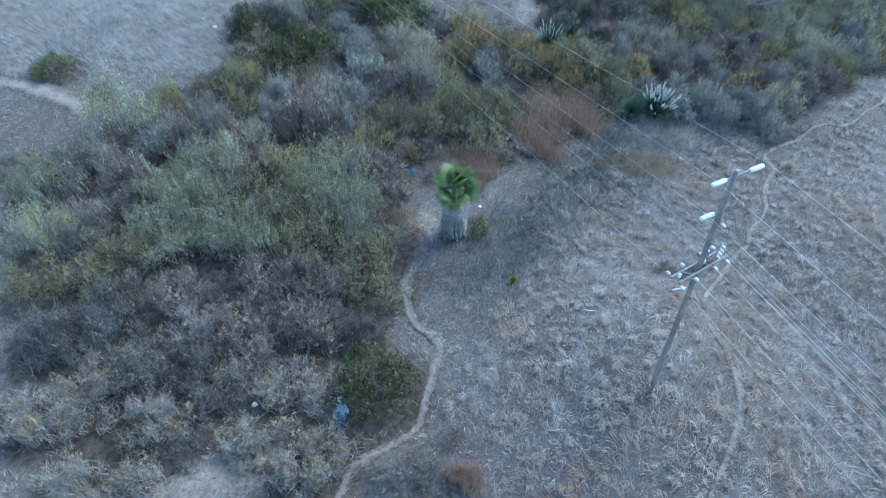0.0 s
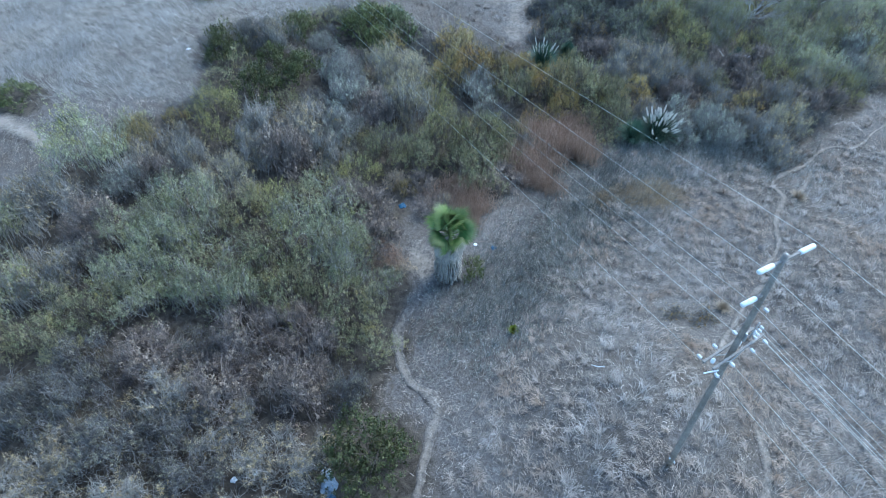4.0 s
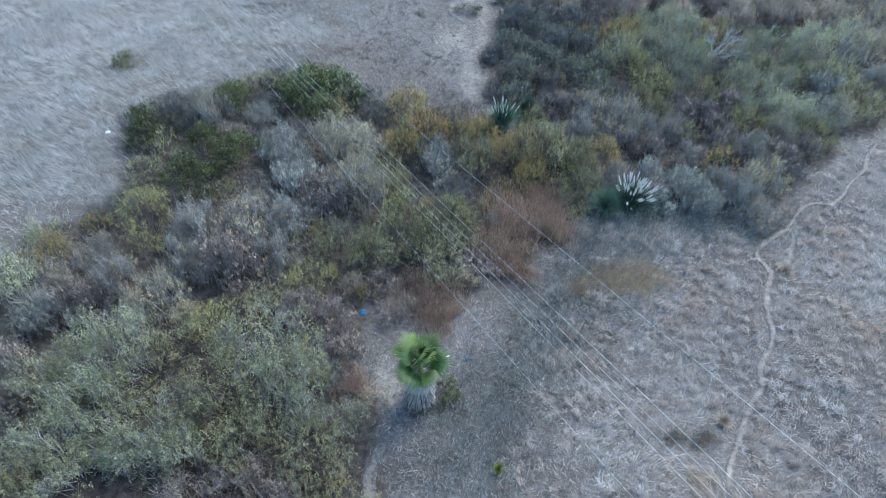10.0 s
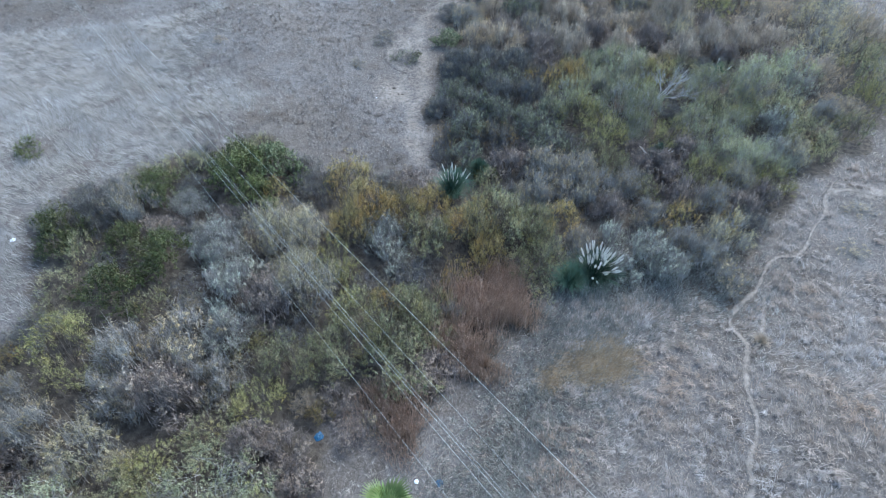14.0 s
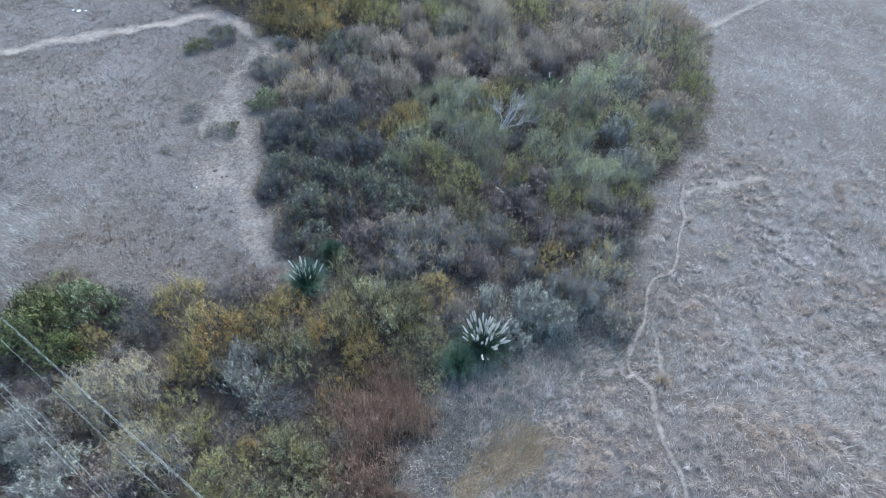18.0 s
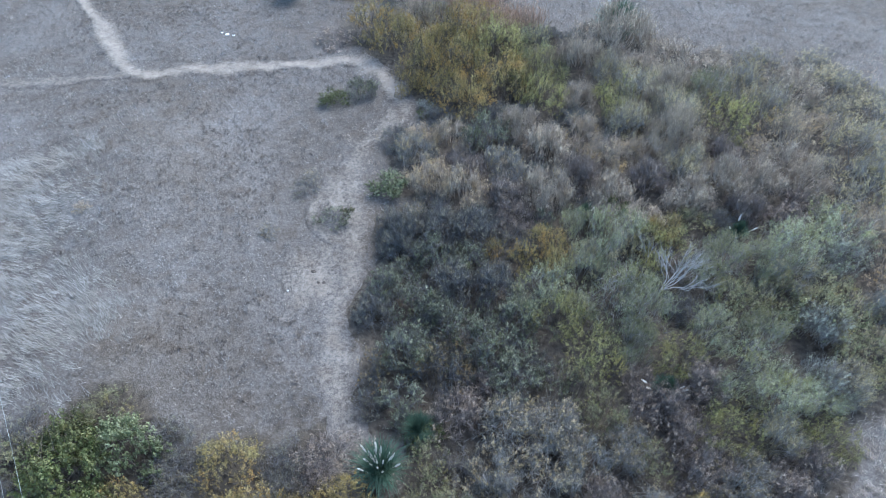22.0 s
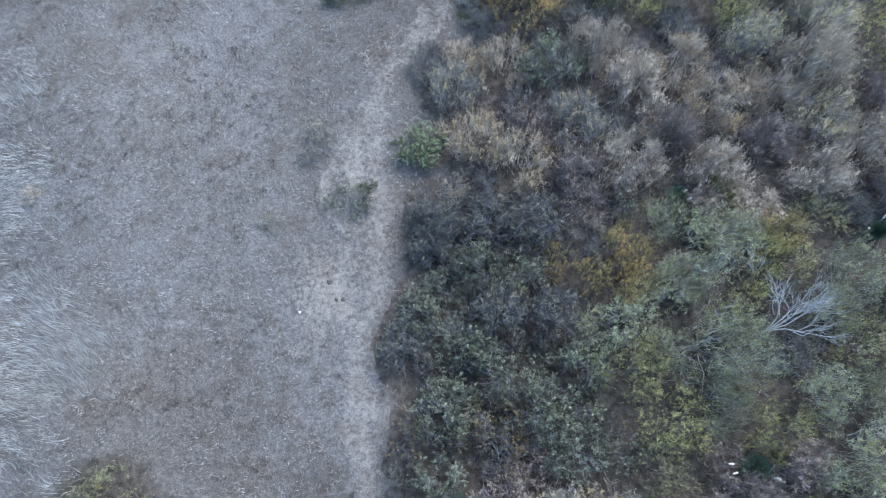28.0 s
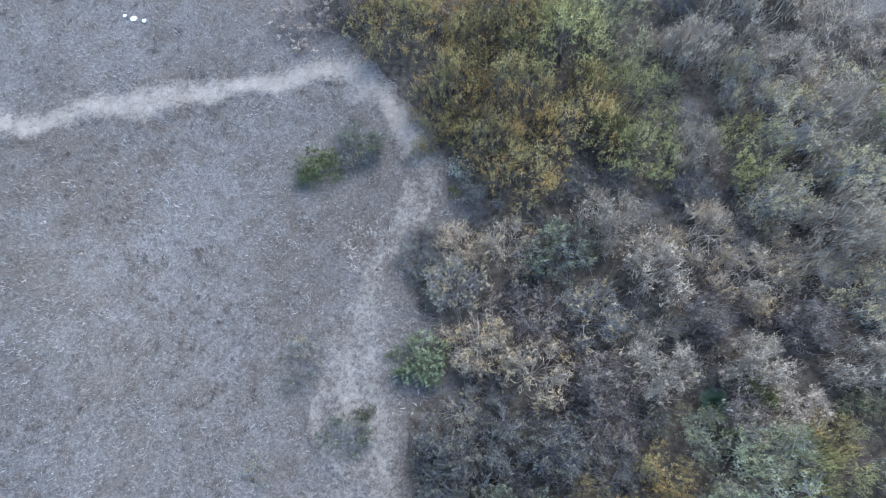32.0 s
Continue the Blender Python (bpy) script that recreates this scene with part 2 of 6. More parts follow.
M_COVER = surface_material("white_plastic_cover", (0.70, 0.74, 0.76), (0.82, 0.85, 0.86), 3.0, 0.4, 0.05)
M_CERAMIC = surface_material("pale_insulator", (0.60, 0.62, 0.64), (0.76, 0.78, 0.8), 8.0, 0.3, 0.05)
M_STEEL = surface_material("galvanised_steel", (0.32, 0.33, 0.34), (0.48, 0.49, 0.5), 6.0, 0.45, 0.1, metal=0.6)
M_WIRE = surface_material("aluminium_wire", (0.44, 0.48, 0.45), (0.60, 0.63, 0.60), 1.0, 0.45, 0.05, metal=0.3)
M_TWIG = surface_material("grey_twigs", (0.15, 0.137, 0.12), (0.40, 0.375, 0.34), 3.0, 0.9, 0.2)
M_STEM = surface_material("brown_stems", (0.07, 0.058, 0.046), (0.20, 0.17, 0.135), 3.0, 0.9, 0.2)
M_BROWN_TWIG = surface_material("red_brown_twigs", (0.105, 0.085, 0.075), (0.33, 0.275, 0.245), 3.0, 0.9, 0.2)
M_DUSK_TWIG = surface_material("dusky_twigs", (0.075, 0.070, 0.068), (0.23, 0.22, 0.215), 3.0, 0.9, 0.2)
M_PALE_TWIG = surface_material("pale_twigs", (0.22, 0.175, 0.135), (0.52, 0.435, 0.345), 3.0, 0.9, 0.2)
M_BLEACHED = surface_material("bleached_wood", (0.24, 0.235, 0.22), (0.40, 0.39, 0.375), 4.0, 0.9, 0.3)
M_WHITE = surface_material("white_litter", (0.62, 0.65, 0.68), (0.82, 0.84, 0.86), 5.0, 0.5, 0.1)
M_GREYBAG = surface_material("pale_blue_bag", (0.20, 0.245, 0.30), (0.42, 0.47, 0.53), 4.0, 0.4, 0.1)
M_BLUE = surface_material("blue_plastic", (0.012, 0.055, 0.11), (0.03, 0.10, 0.19), 4.0, 0.4, 0.1)
M_SKIRT = surface_material("dry_palm_fronds", (0.20, 0.18, 0.16), (0.42, 0.38, 0.33), 6.0, 0.9, 0.4)
M_PALM = leaf_material("palm_green", ((0.0, (0.064, 0.136, 0.037)), (0.6, (0.168, 0.281, 0.084)), (1.0, (0.428, 0.486, 0.224))), (0.406, 0.334, 0.154), 0.3, 0.4)
M_PLUME = surface_material("pampas_plume", (0.70, 0.65, 0.56), (0.86, 0.82, 0.74), 9.0, 0.9, 0.2)
M_PAMPAS = leaf_material("pampas_blades", ((0.0, (0.028, 0.070, 0.046)), (0.6, (0.095, 0.175, 0.125)), (1.0, (0.23, 0.32, 0.24))), (0.16, 0.16, 0.11), 0.25)
M_SOIL = surface_material("dug_soil", (0.05, 0.04, 0.033), (0.12, 0.10, 0.085), 5.0, 0.95, 0.5)

LEAVES = {
    "willow": leaf_material("grey_green_leaves", ((0.0, (0.086, 0.095, 0.054)), (0.45, (0.221, 0.244, 0.145)), (0.8, (0.330, 0.342, 0.221)), (1.0, (0.400, 0.395, 0.270))), (0.292, 0.238, 0.129), 0.5, turning=((0.270, 0.252, 0.087), 0.52)),
    "olive": leaf_material("olive_leaves", ((0.0, (0.069, 0.079, 0.037)), (0.5, (0.195, 0.210, 0.108)), (0.85, (0.308, 0.302, 0.175)), (1.0, (0.396, 0.350, 0.212))), (0.272, 0.195, 0.113), 0.5, turning=((0.299, 0.235, 0.069), 0.54)),
    "bare": leaf_material("withered_grey_leaves", ((0.0, (0.155, 0.124, 0.073)), (0.5, (0.351, 0.290, 0.176)), (0.85, (0.465, 0.389, 0.247)), (1.0, (0.541, 0.456, 0.294))), (0.305, 0.214, 0.113), 0.6, turning=((0.342, 0.242, 0.090), 0.53)),
    "dark": leaf_material("dusky_leaves", ((0.0, (0.044, 0.042, 0.031)), (0.5, (0.134, 0.125, 0.092)), (0.85, (0.228, 0.212, 0.155)), (1.0, (0.332, 0.308, 0.228))), (0.120, 0.097, 0.074), 0.6, turning=((0.230, 0.170, 0.081), 0.58)),
    "laurel": leaf_material("laurel_leaves", ((0.0, (0.017, 0.029, 0.009)), (0.5, (0.059, 0.082, 0.027)), (0.8, (0.125, 0.136, 0.051)), (1.0, (0.255, 0.264, 0.128))), (0.133, 0.099, 0.051), 0.3, 0.45, turning=((0.162, 0.183, 0.060), 0.57)),
    "golden": leaf_material("golden_leaves", ((0.0, (0.109, 0.085, 0.030)), (0.5, (0.289, 0.231, 0.084)), (0.85, (0.409, 0.330, 0.141)), (1.0, (0.492, 0.397, 0.192))), (0.197, 0.176, 0.089), 0.5, turning=((0.393, 0.231, 0.070), 0.48)),
    "silver": leaf_material("silvery_leaves", ((0.0, (0.149, 0.156, 0.117)), (0.6, (0.366, 0.379, 0.296)), (1.0, (0.572, 0.580, 0.459))), (0.298, 0.274, 0.207), 0.4),
    "tan": leaf_material("tan_leaves", ((0.0, (0.20, 0.15, 0.09)), (0.5, (0.47, 0.375, 0.235)), (1.0, (0.64, 0.535, 0.36))), (0.368, 0.243, 0.135), 0.5, turning=((0.43, 0.285, 0.085), 0.51)),
    "pale": leaf_material("pale_leaves", ((0.0, (0.191, 0.167, 0.093)), (0.5, (0.459, 0.400, 0.233)), (1.0, (0.591, 0.506, 0.309))), (0.374, 0.284, 0.155), 0.4, turning=((0.370, 0.304, 0.119), 0.54)),
    "blush": leaf_material("dry_blush_leaves", ((0.0, (0.141, 0.106, 0.075)), (0.5, (0.299, 0.242, 0.185)), (1.0, (0.493, 0.422, 0.343))), (0.194, 0.132, 0.097), 0.5),
    "lime": leaf_material("yellow_green_leaves", ((0.0, (0.092, 0.097, 0.032)), (0.45, (0.257, 0.255, 0.095)), (0.8, (0.394, 0.373, 0.154)), (1.0, (0.486, 0.443, 0.202))), (0.313, 0.254, 0.114), 0.45, turning=((0.367, 0.308, 0.092), 0.53)),
    "amber": leaf_material("amber_leaves", ((0.0, (0.115, 0.082, 0.028)), (0.5, (0.285, 0.215, 0.078)), (1.0, (0.41, 0.315, 0.13))), (0.22, 0.18, 0.075), 0.5, turning=((0.345, 0.205, 0.06), 0.53)),
    "dusk": leaf_material("grey_green_tips", ((0.0, (0.030, 0.032, 0.022)), (0.4, (0.111, 0.117, 0.076)), (0.75, (0.255, 0.264, 0.178)), (1.0, (0.391, 0.391, 0.281))), (0.093, 0.081, 0.055), 0.5, turning=((0.178, 0.187, 0.072), 0.56)),
    "ember": leaf_material("russet_tips", ((0.0, (0.036, 0.031, 0.022)), (0.4, (0.117, 0.099, 0.059)), (0.8, (0.261, 0.203, 0.108)), (1.0, (0.378, 0.306, 0.180))), (0.108, 0.077, 0.045), 0.5, turning=((0.288, 0.171, 0.054), 0.52)),
    "straw": leaf_material("straw_leaves", ((0.0, (0.23, 0.18, 0.125)), (0.5, (0.49, 0.41, 0.30)), (1.0, (0.68, 0.60, 0.47))), (0.35, 0.26, 0.18), 0.45, turning=((0.38, 0.30, 0.16), 0.56)),
    "sage": leaf_material("sage_leaves", ((0.0, (0.032, 0.043, 0.019)), (0.4, (0.120, 0.146, 0.072)), (0.75, (0.272, 0.301, 0.167)), (1.0, (0.400, 0.430, 0.274))), (0.112, 0.103, 0.053), 0.3),
    "rust": leaf_material("rust_stalks", ((0.0, (0.151, 0.094, 0.067)), (0.5, (0.387, 0.262, 0.190)), (1.0, (0.603, 0.456, 0.357))), (0.347, 0.255, 0.181), 0.5),
}


# ---- shared mesh helpers ----
def mesh_of(name, verts, faces, material):
    """A mesh from arrays of corners and of faces with equal numbers of corners."""
    verts, faces = np.asarray(verts, np.float32), np.asarray(faces, np.int32)
    me = bpy.data.meshes.new(name)
    k = faces.shape[1]
    me.vertices.add(len(verts))
    me.vertices.foreach_set("co", verts.ravel())
    me.loops.add(faces.size)
    me.loops.foreach_set("vertex_index", faces.ravel())
    me.polygons.add(len(faces))
    me.polygons.foreach_set("loop_start", np.arange(0, faces.size, k, dtype=np.int32))
    me.polygons.foreach_set("loop_total", np.full(len(faces), k, np.int32))
    me.update(calc_edges=True)
    me.materials.append(material)
    return me


def toned(me, tones, corners=4):
    """Gives every leaf of a mesh its shoot's tone."""
    me.attributes.new("tone", "FLOAT", "POINT").data.foreach_set("value", np.repeat(tones, corners).astype(np.float32))
    return me


def child(name, me, parent, label="", m=None):
    ob = new(name, me)
    ob.parent = parent
    if m is not None:
        ob.matrix_basis = m
    if label:
        ob["label"] = label
    return ob


def smooth(me):
    me.polygons.foreach_set("use_smooth", np.ones(len(me.polygons), bool))
    return me


def height(x, y):
    """The ground: a shallow gully floor with a knoll under the pole and swells on both sides."""
    x, y = np.asarray(x, float), np.asarray(y, float)
    z = -1.0 + 0 * x
    for cx, cy, rx, ry, h in KNOLLS:
        z = z + h * np.exp(-((x - cx) / rx) ** 2 - ((y - cy) / ry) ** 2)
    z = z + 0.045 * np.sin(1.9 * x + 1.3 * np.sin(0.8 * y)) * np.sin(1.6 * y + 0.9 * np.sin(1.1 * x))
    return z + 0.025 * np.sin(4.1 * x + 2 * np.sin(1.7 * y)) * np.sin(3.7 * y + 1.1)


KNOLLS = ((8.5, 12, 5.5, 6, 2.5), (20, 19, 7, 7, 1.5), (-17, 42, 13, 16, 1.7), (-4, 60, 6, 8, 1.6), (-5, 47, 4, 4, 0.9), (-5, 14, 7, 8, -0.6))


def tubes(segments, sides=3):
    """Tapered prisms from rows of start, end and the two radii."""
    s = np.asarray(segments, float)
    p0, p1, r0, r1 = s[:, 0:3], s[:, 3:6], s[:, 6], s[:, 7]
    d = p1 - p0
    d /= np.linalg.norm(d, axis=1, keepdims=True) + 1e-9
    ref = np.where(np.abs(d[:, 2:3]) < 0.9, np.array([[0, 0, 1.0]]), np.array([[1.0, 0, 0]]))
    u = np.cross(d, ref)
    u /= np.linalg.norm(u, axis=1, keepdims=True) + 1e-9
    v = np.cross(d, u)
    rings = []
    for p, r in ((p0, r0), (p1, r1)):
        for k in range(sides):
            a = 2 * math.pi * k / sides
            rings.append(p + r[:, None] * (math.cos(a) * u + math.sin(a) * v))
    verts = np.stack(rings, 1).reshape(-1, 3)
    one = np.array([[k, (k + 1) % sides, sides + (k + 1) % sides, sides + k] for k in range(sides)])
    faces = (one[None] + (np.arange(len(s)) * 2 * sides)[:, None, None]).reshape(-1, 4)
    return verts, faces


def leaf_quads(rng, points, outward, size, slim, spread=0.8):
    """Diamond leaves, one at every point, facing roughly outward."""
    n = len(points)
    nor = outward + spread * rng.normal(size=(n, 3))
    nor /= np.linalg.norm(nor, axis=1, keepdims=True)
    along = np.cross(nor, rng.normal(size=(n, 3)))
    along /= np.linalg.norm(along, axis=1, keepdims=True) + 1e-9
    side = np.cross(nor, along)
    ln = (size * rng.uniform(0.6, 1.35, n))[:, None]
    verts = np.stack([points - along * ln * 0.5, points + side * ln * slim * 0.5 + nor * ln * 0.08,
                      points + along * ln * 0.5, points - side * ln * slim * 0.5 + nor * ln * 0.08], 1).reshape(-1, 3)
    return verts, np.arange(4 * n).reshape(-1, 4)


def leaf_tris(rng, points, outward, size, slim, spread=0.7):
    """Small pointed leaves, one at every point, facing roughly outward."""
    n = len(points)
    nor = outward + spread * rng.normal(size=(n, 3))
    nor /= np.linalg.norm(nor, axis=1, keepdims=True)
    along = np.cross(nor, rng.normal(size=(n, 3)))
    along /= np.linalg.norm(along, axis=1, keepdims=True) + 1e-9
    side = np.cross(nor, along)
    ln = (size * rng.uniform(0.6, 1.4, n))[:, None]
    verts = np.stack([points - along * ln * 0.5 + side * ln * slim * 0.5, points - along * ln * 0.5 - side * ln * slim * 0.5,
                      points + along * ln * 0.5], 1).reshape(-1, 3)
    return verts, np.arange(3 * n).reshape(-1, 3)


def twig_slivers(rng, foot, tip, width):
    """Fine twigs, each one slim pointed blade."""
    d = tip - foot
    side = np.cross(d, rng.normal(size=d.shape))
    side /= np.linalg.norm(side, axis=1, keepdims=True) + 1e-9
    verts = np.stack([foot - side * width, foot + side * width, tip], 1).reshape(-1, 3)
    return verts, np.arange(3 * len(foot)).reshape(-1, 3)


def crown_points(rng, lobes, n, deep=0.35, per=9, shoot=0.16):
    """Leaves strung on short shoots that stand out of overlapping lobes, which make an uneven crown of unit radius and height.
    Gives each leaf's place, way outward and its shoot's tone."""
    k = n // per + 1
    w = lobes[:, 3] ** 2
    which = rng.choice(len(lobes), k, p=w / w.sum())
    d = rng.normal(size=(k, 3))
    d[:, 2] = np.abs(d[:, 2]) * 1.2 - 0.35 * rng.random(k)
    d /= np.linalg.norm(d, axis=1, keepdims=True)
    reach = lobes[which, 3] * (1.0 - deep * rng.random(k) ** 1.6)
    p = lobes[which, :3] + d * reach[:, None] * np.array([1, 1, 0.85])
    way = d * 0.7 + np.array([0, 0, 0.45]) + rng.normal(0, 0.3, (k, 3))
    way /= np.linalg.norm(way, axis=1, keepdims=True)
    i = np.repeat(np.arange(k), per)[:n]
    f = rng.random(n)
    q = p[i] + way[i] * (shoot * rng.uniform(0.5, 1.3, k)[i] * f)[:, None] + rng.normal(0, 0.022, (n, 3))
    q[:, 2] = np.maximum(q[:, 2], 0.03 + 0.1 * rng.random(n))
    return q, d[i] * 0.6 + np.array([0, 0, 0.55]), rng.random(k)[i]


def crown_lobes(rng, n, small, large):
    """Lobes of many sizes, the outer ones lower, some close to the ground."""
    a = rng.uniform(0, 2 * math.pi, n)
    r = 0.88 * np.sqrt(rng.random(n)) * rng.uniform(0.75, 1.15) ** np.cos(2 * a)
    s = rng.uniform(small, large, n)
    z = (0.92 - 0.62 * r ** 2) * rng.uniform(0.50, 1.12, n) - s * 0.8
    return np.column_stack([r * np.cos(a), r * np.sin(a), np.maximum(z, 0.10), s])


def branching(rng, stems, forks, twigs, thick, droop=0.15, top=1.0):
    """Stems from the foot that fork twice towards a rounded crown."""
    rows, tips = [], []
    for i in range(stems):
        a, lean = rng.uniform(0, 2 * math.pi), rng.uniform(0.15, 1.0)
        foot = np.array([0.12 * math.cos(a), 0.12 * math.sin(a), -0.02])
        end = np.array([0.72 * lean * math.cos(a), 0.72 * lean * math.sin(a), top * (0.92 - 0.42 * lean ** 2) * rng.uniform(0.8, 1.0)])
        mid = foot * 0.5 + end * 0.5 + np.array([0, 0, 0.10]) + rng.normal(0, 0.05, 3)
        rows += [(*foot, *mid, thick, thick * 0.7), (*mid, *end, thick * 0.7, thick * 0.35)]
        for j in range(forks):
            f = rng.uniform(0.25, 1.0)
            q = mid + (end - mid) * f
            e = q + rng.normal(0, 0.19, 3) + np.array([0.12 * math.cos(a), 0.12 * math.sin(a), 0.06])
            e[2] = max(e[2], 0.08)
            rows.append((*q, *e, thick * 0.4, thick * 0.2))
            for k in range(twigs):
                s = q + (e - q) * rng.uniform(0.3, 1.0)
                t = s + rng.normal(0, 0.09, 3) + np.array([0, 0, 0.05 - droop * 0.2])
                t[2] = max(t[2], 0.05)
                rows.append((*s, *t, thick * 0.22, thick * 0.1))
                tips.append(t)
    return rows, np.array(tips)


# ---- ground ----
def spaced(lo, hi, step, far):
    """Even steps between lo and hi, then ever wider ones out to far."""
    mid = list(np.arange(lo, hi + 1e-6, step))
    out, d = [], step
    while (out[-1] if out else 0) < far:
        d *= 1.5
        out.append((out[-1] if out else 0) + d)
    return np.array([lo - o for o in reversed(out)] + mid + [hi + o for o in out])


GX, GY = spaced(-42, 62, 0.75, 2500), spaced(-6, 100, 0.75, 2500)
xx, yy = np.meshgrid(GX, GY)
nx, ny = len(GX), len(GY)
quads = (np.arange(ny - 1)[:, None] * nx + np.arange(nx - 1)[None]).ravel()
quads = np.stack([quads, quads + 1, quads + 1 + nx, quads + nx], 1)
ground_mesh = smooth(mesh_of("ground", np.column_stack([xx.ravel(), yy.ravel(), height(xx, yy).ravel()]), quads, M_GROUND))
ground = tagged(new("ground", ground_mesh), "rolling ground under dry grass and brown leaf litter, darkened for shade below shrubs", "ground", kind="structure")

# Plants of the thickets: kind, place, crown radius and height.
PLANTS = []


def plant(kind, x, y, radius, tall):
    PLANTS.append((kind, x, y, radius, tall))


plant("bare", -6.04, 11.61, 1.81, 1.60)
plant("willow", -11.96, 23.57, 2.18, 3.30)
plant("willow", -12.68, 21.11, 1.93, 2.96)
plant("olive", -9.70, 24.28, 1.60, 2.44)
plant("willow", -5.84, 23.62, 2.35, 3.52)
plant("olive", -7.43, 21.42, 2.25, 3.27)
plant("willow", -4.49, 21.17, 1.81, 2.79)
plant("willow", -9.88, 20.34, 1.91, 2.92)
plant("willow", -13.67, 19.87, 1.60, 2.51)
plant("olive", -3.71, 18.67, 1.71, 2.58)
plant("olive", -2.84, 17.18, 1.39, 1.80)
plant("olive", -6.38, 19.47, 1.74, 2.62)
plant("blush", -8.27, 17.28, 1.80, 2.33)
plant("blush", -5.28, 16.97, 1.66, 2.17)
plant("blush", -5.91, 14.90, 1.83, 2.36)
plant("blush", -8.92, 14.94, 1.82, 2.36)
plant("bare", -10.95, 14.49, 1.69, 1.60)
plant("blush", -12.07, 16.14, 1.61, 2.12)
plant("dark", -3.85, 15.01, 1.20, 1.49)
plant("dark", -12.34, 12.25, 1.69, 1.96)
plant("dark", -14.66, 13.81, 1.76, 2.02)
plant("dark", -16.72, 13.95, 1.76, 2.03)
plant("bare", -14.15, 10.87, 1.63, 1.60)
plant("bare", -11.24, 10.17, 1.60, 1.60)
plant("bare", -15.63, 10.41, 1.61, 1.40)
plant("dark", -9.16, 11.39, 1.43, 1.71)
plant("dark", -10.39, 12.70, 1.48, 1.76)
plant("dark", -14.66, 16.03, 1.60, 1.87)
plant("willow", -18.90, 19.07, 1.84, 2.84)
plant("olive", -18.66, 16.60, 1.35, 2.10)
plant("olive", -16.01, 16.66, 1.48, 2.28)
plant("bare", -17.64, 20.04, 1.75, 2.36)
plant("willow", -20.41, 22.46, 1.98, 3.03)
plant("bare", -19.25, 24.74, 1.93, 2.57)
plant("blush", -16.54, 23.45, 1.73, 2.25)
plant("dark", -16.28, 21.03, 1.65, 1.92)
plant("bare", -13.93, 12.28, 1.34, 1.50)
plant("bare", -8.17, 13.23, 1.39, 1.40)
plant("laurel", -8.50, 36.27, 1.68, 2.28)
plant("laurel", -10.59, 34.38, 1.74, 2.35)
plant("laurel", -13.31, 38.47, 1.50, 2.08)
plant("laurel", -9.03, 41.19, 1.38, 1.94)
plant("laurel", -4.66, 41.94, 2.04, 2.69)
plant("sage", -2.63, 42.57, 1.53, 2.11)
plant("laurel", -4.01, 40.37, 1.39, 1.95)
plant("laurel", -10.22, 37.72, 1.29, 1.83)
plant("silver", -7.39, 40.17, 1.38, 1.20)
plant("silver", -5.82, 36.95, 1.73, 2.16)
plant("dark", -12.18, 40.26, 1.20, 1.49)
plant("lime", -12.20, 31.34, 1.86, 2.86)
plant("golden", -16.14, 29.72, 1.20, 1.97)
plant("bare", -15.55, 28.25, 1.31, 1.86)
plant("golden", -17.31, 29.02, 0.89, 1.55)
plant("bare", -9.52, 30.68, 1.93, 2.57)
plant("bare", -7.15, 31.06, 1.84, 2.47)
plant("blush", -8.00, 28.58, 1.87, 2.40)
plant("bare", -10.13, 28.82, 1.50, 2.08)
plant("silver", -5.27, 31.28, 1.56, 1.98)
plant("bare", -5.97, 29.01, 1.48, 2.05)
plant("bare", -14.30, 29.40, 1.44, 2.00)
plant("bare", -13.00, 28.00, 1.46, 2.03)
plant("silver", -15.72, 26.24, 1.53, 1.96)
plant("blush", -14.47, 26.78, 1.36, 1.85)
plant("lime", -4.05, 27.52, 1.26, 2.06)
plant("blush", -4.54, 25.72, 1.30, 1.78)
plant("blush", -3.02, 25.36, 1.16, 1.63)
plant("olive", -5.88, 26.67, 1.18, 1.60)
plant("pale", -10.73, 26.50, 1.56, 2.30)
plant("willow", -13.20, 23.99, 1.64, 2.56)
plant("lime", -8.48, 25.60, 1.19, 1.95)
plant("willow", -4.64, 22.65, 1.47, 2.34)
plant("willow", -13.59, 21.82, 1.45, 2.31)
plant("willow", -15.22, 22.99, 1.34, 2.16)
plant("willow", -10.63, 19.53, 1.39, 2.23)
plant("willow", -12.81, 18.82, 1.51, 2.39)
plant("willow", -8.57, 19.37, 1.41, 2.25)
plant("blush", -6.44, 18.24, 1.25, 1.73)
plant("blush", -2.98, 33.16, 1.76, 2.29)
plant("pale", -1.45, 33.15, 2.10, 2.97)
plant("pale", -1.37, 36.97, 1.54, 2.28)
plant("golden", 2.01, 38.03, 1.95, 2.99)
plant("golden", 4.01, 37.66, 1.70, 2.64)
plant("amber", 5.88, 38.56, 1.32, 2.07)
plant("silver", 2.88, 36.56, 1.41, 1.83)
plant("olive", 1.61, 30.29, 2.25, 3.27)
plant("olive", -0.19, 29.19, 1.73, 2.60)
plant("olive", 2.24, 28.18, 1.86, 2.77)
plant("olive", 4.11, 31.25, 1.28, 2.01)
plant("olive", -2.42, 29.05, 1.56, 2.38)
plant("olive", 5.02, 35.31, 1.67, 2.52)
plant("golden", 7.40, 35.72, 1.84, 2.83)
plant("olive", 9.40, 35.73, 2.03, 2.98)
plant("olive", 10.70, 35.27, 1.55, 2.37)
plant("golden", 1.57, 41.03, 1.44, 2.29)
plant("amber", -1.59, 26.74, 0.61, 1.00)
plant("laurel", -4.67, 43.33, 1.42, 1.99)
plant("golden", -2.81, 40.67, 0.88, 1.40)
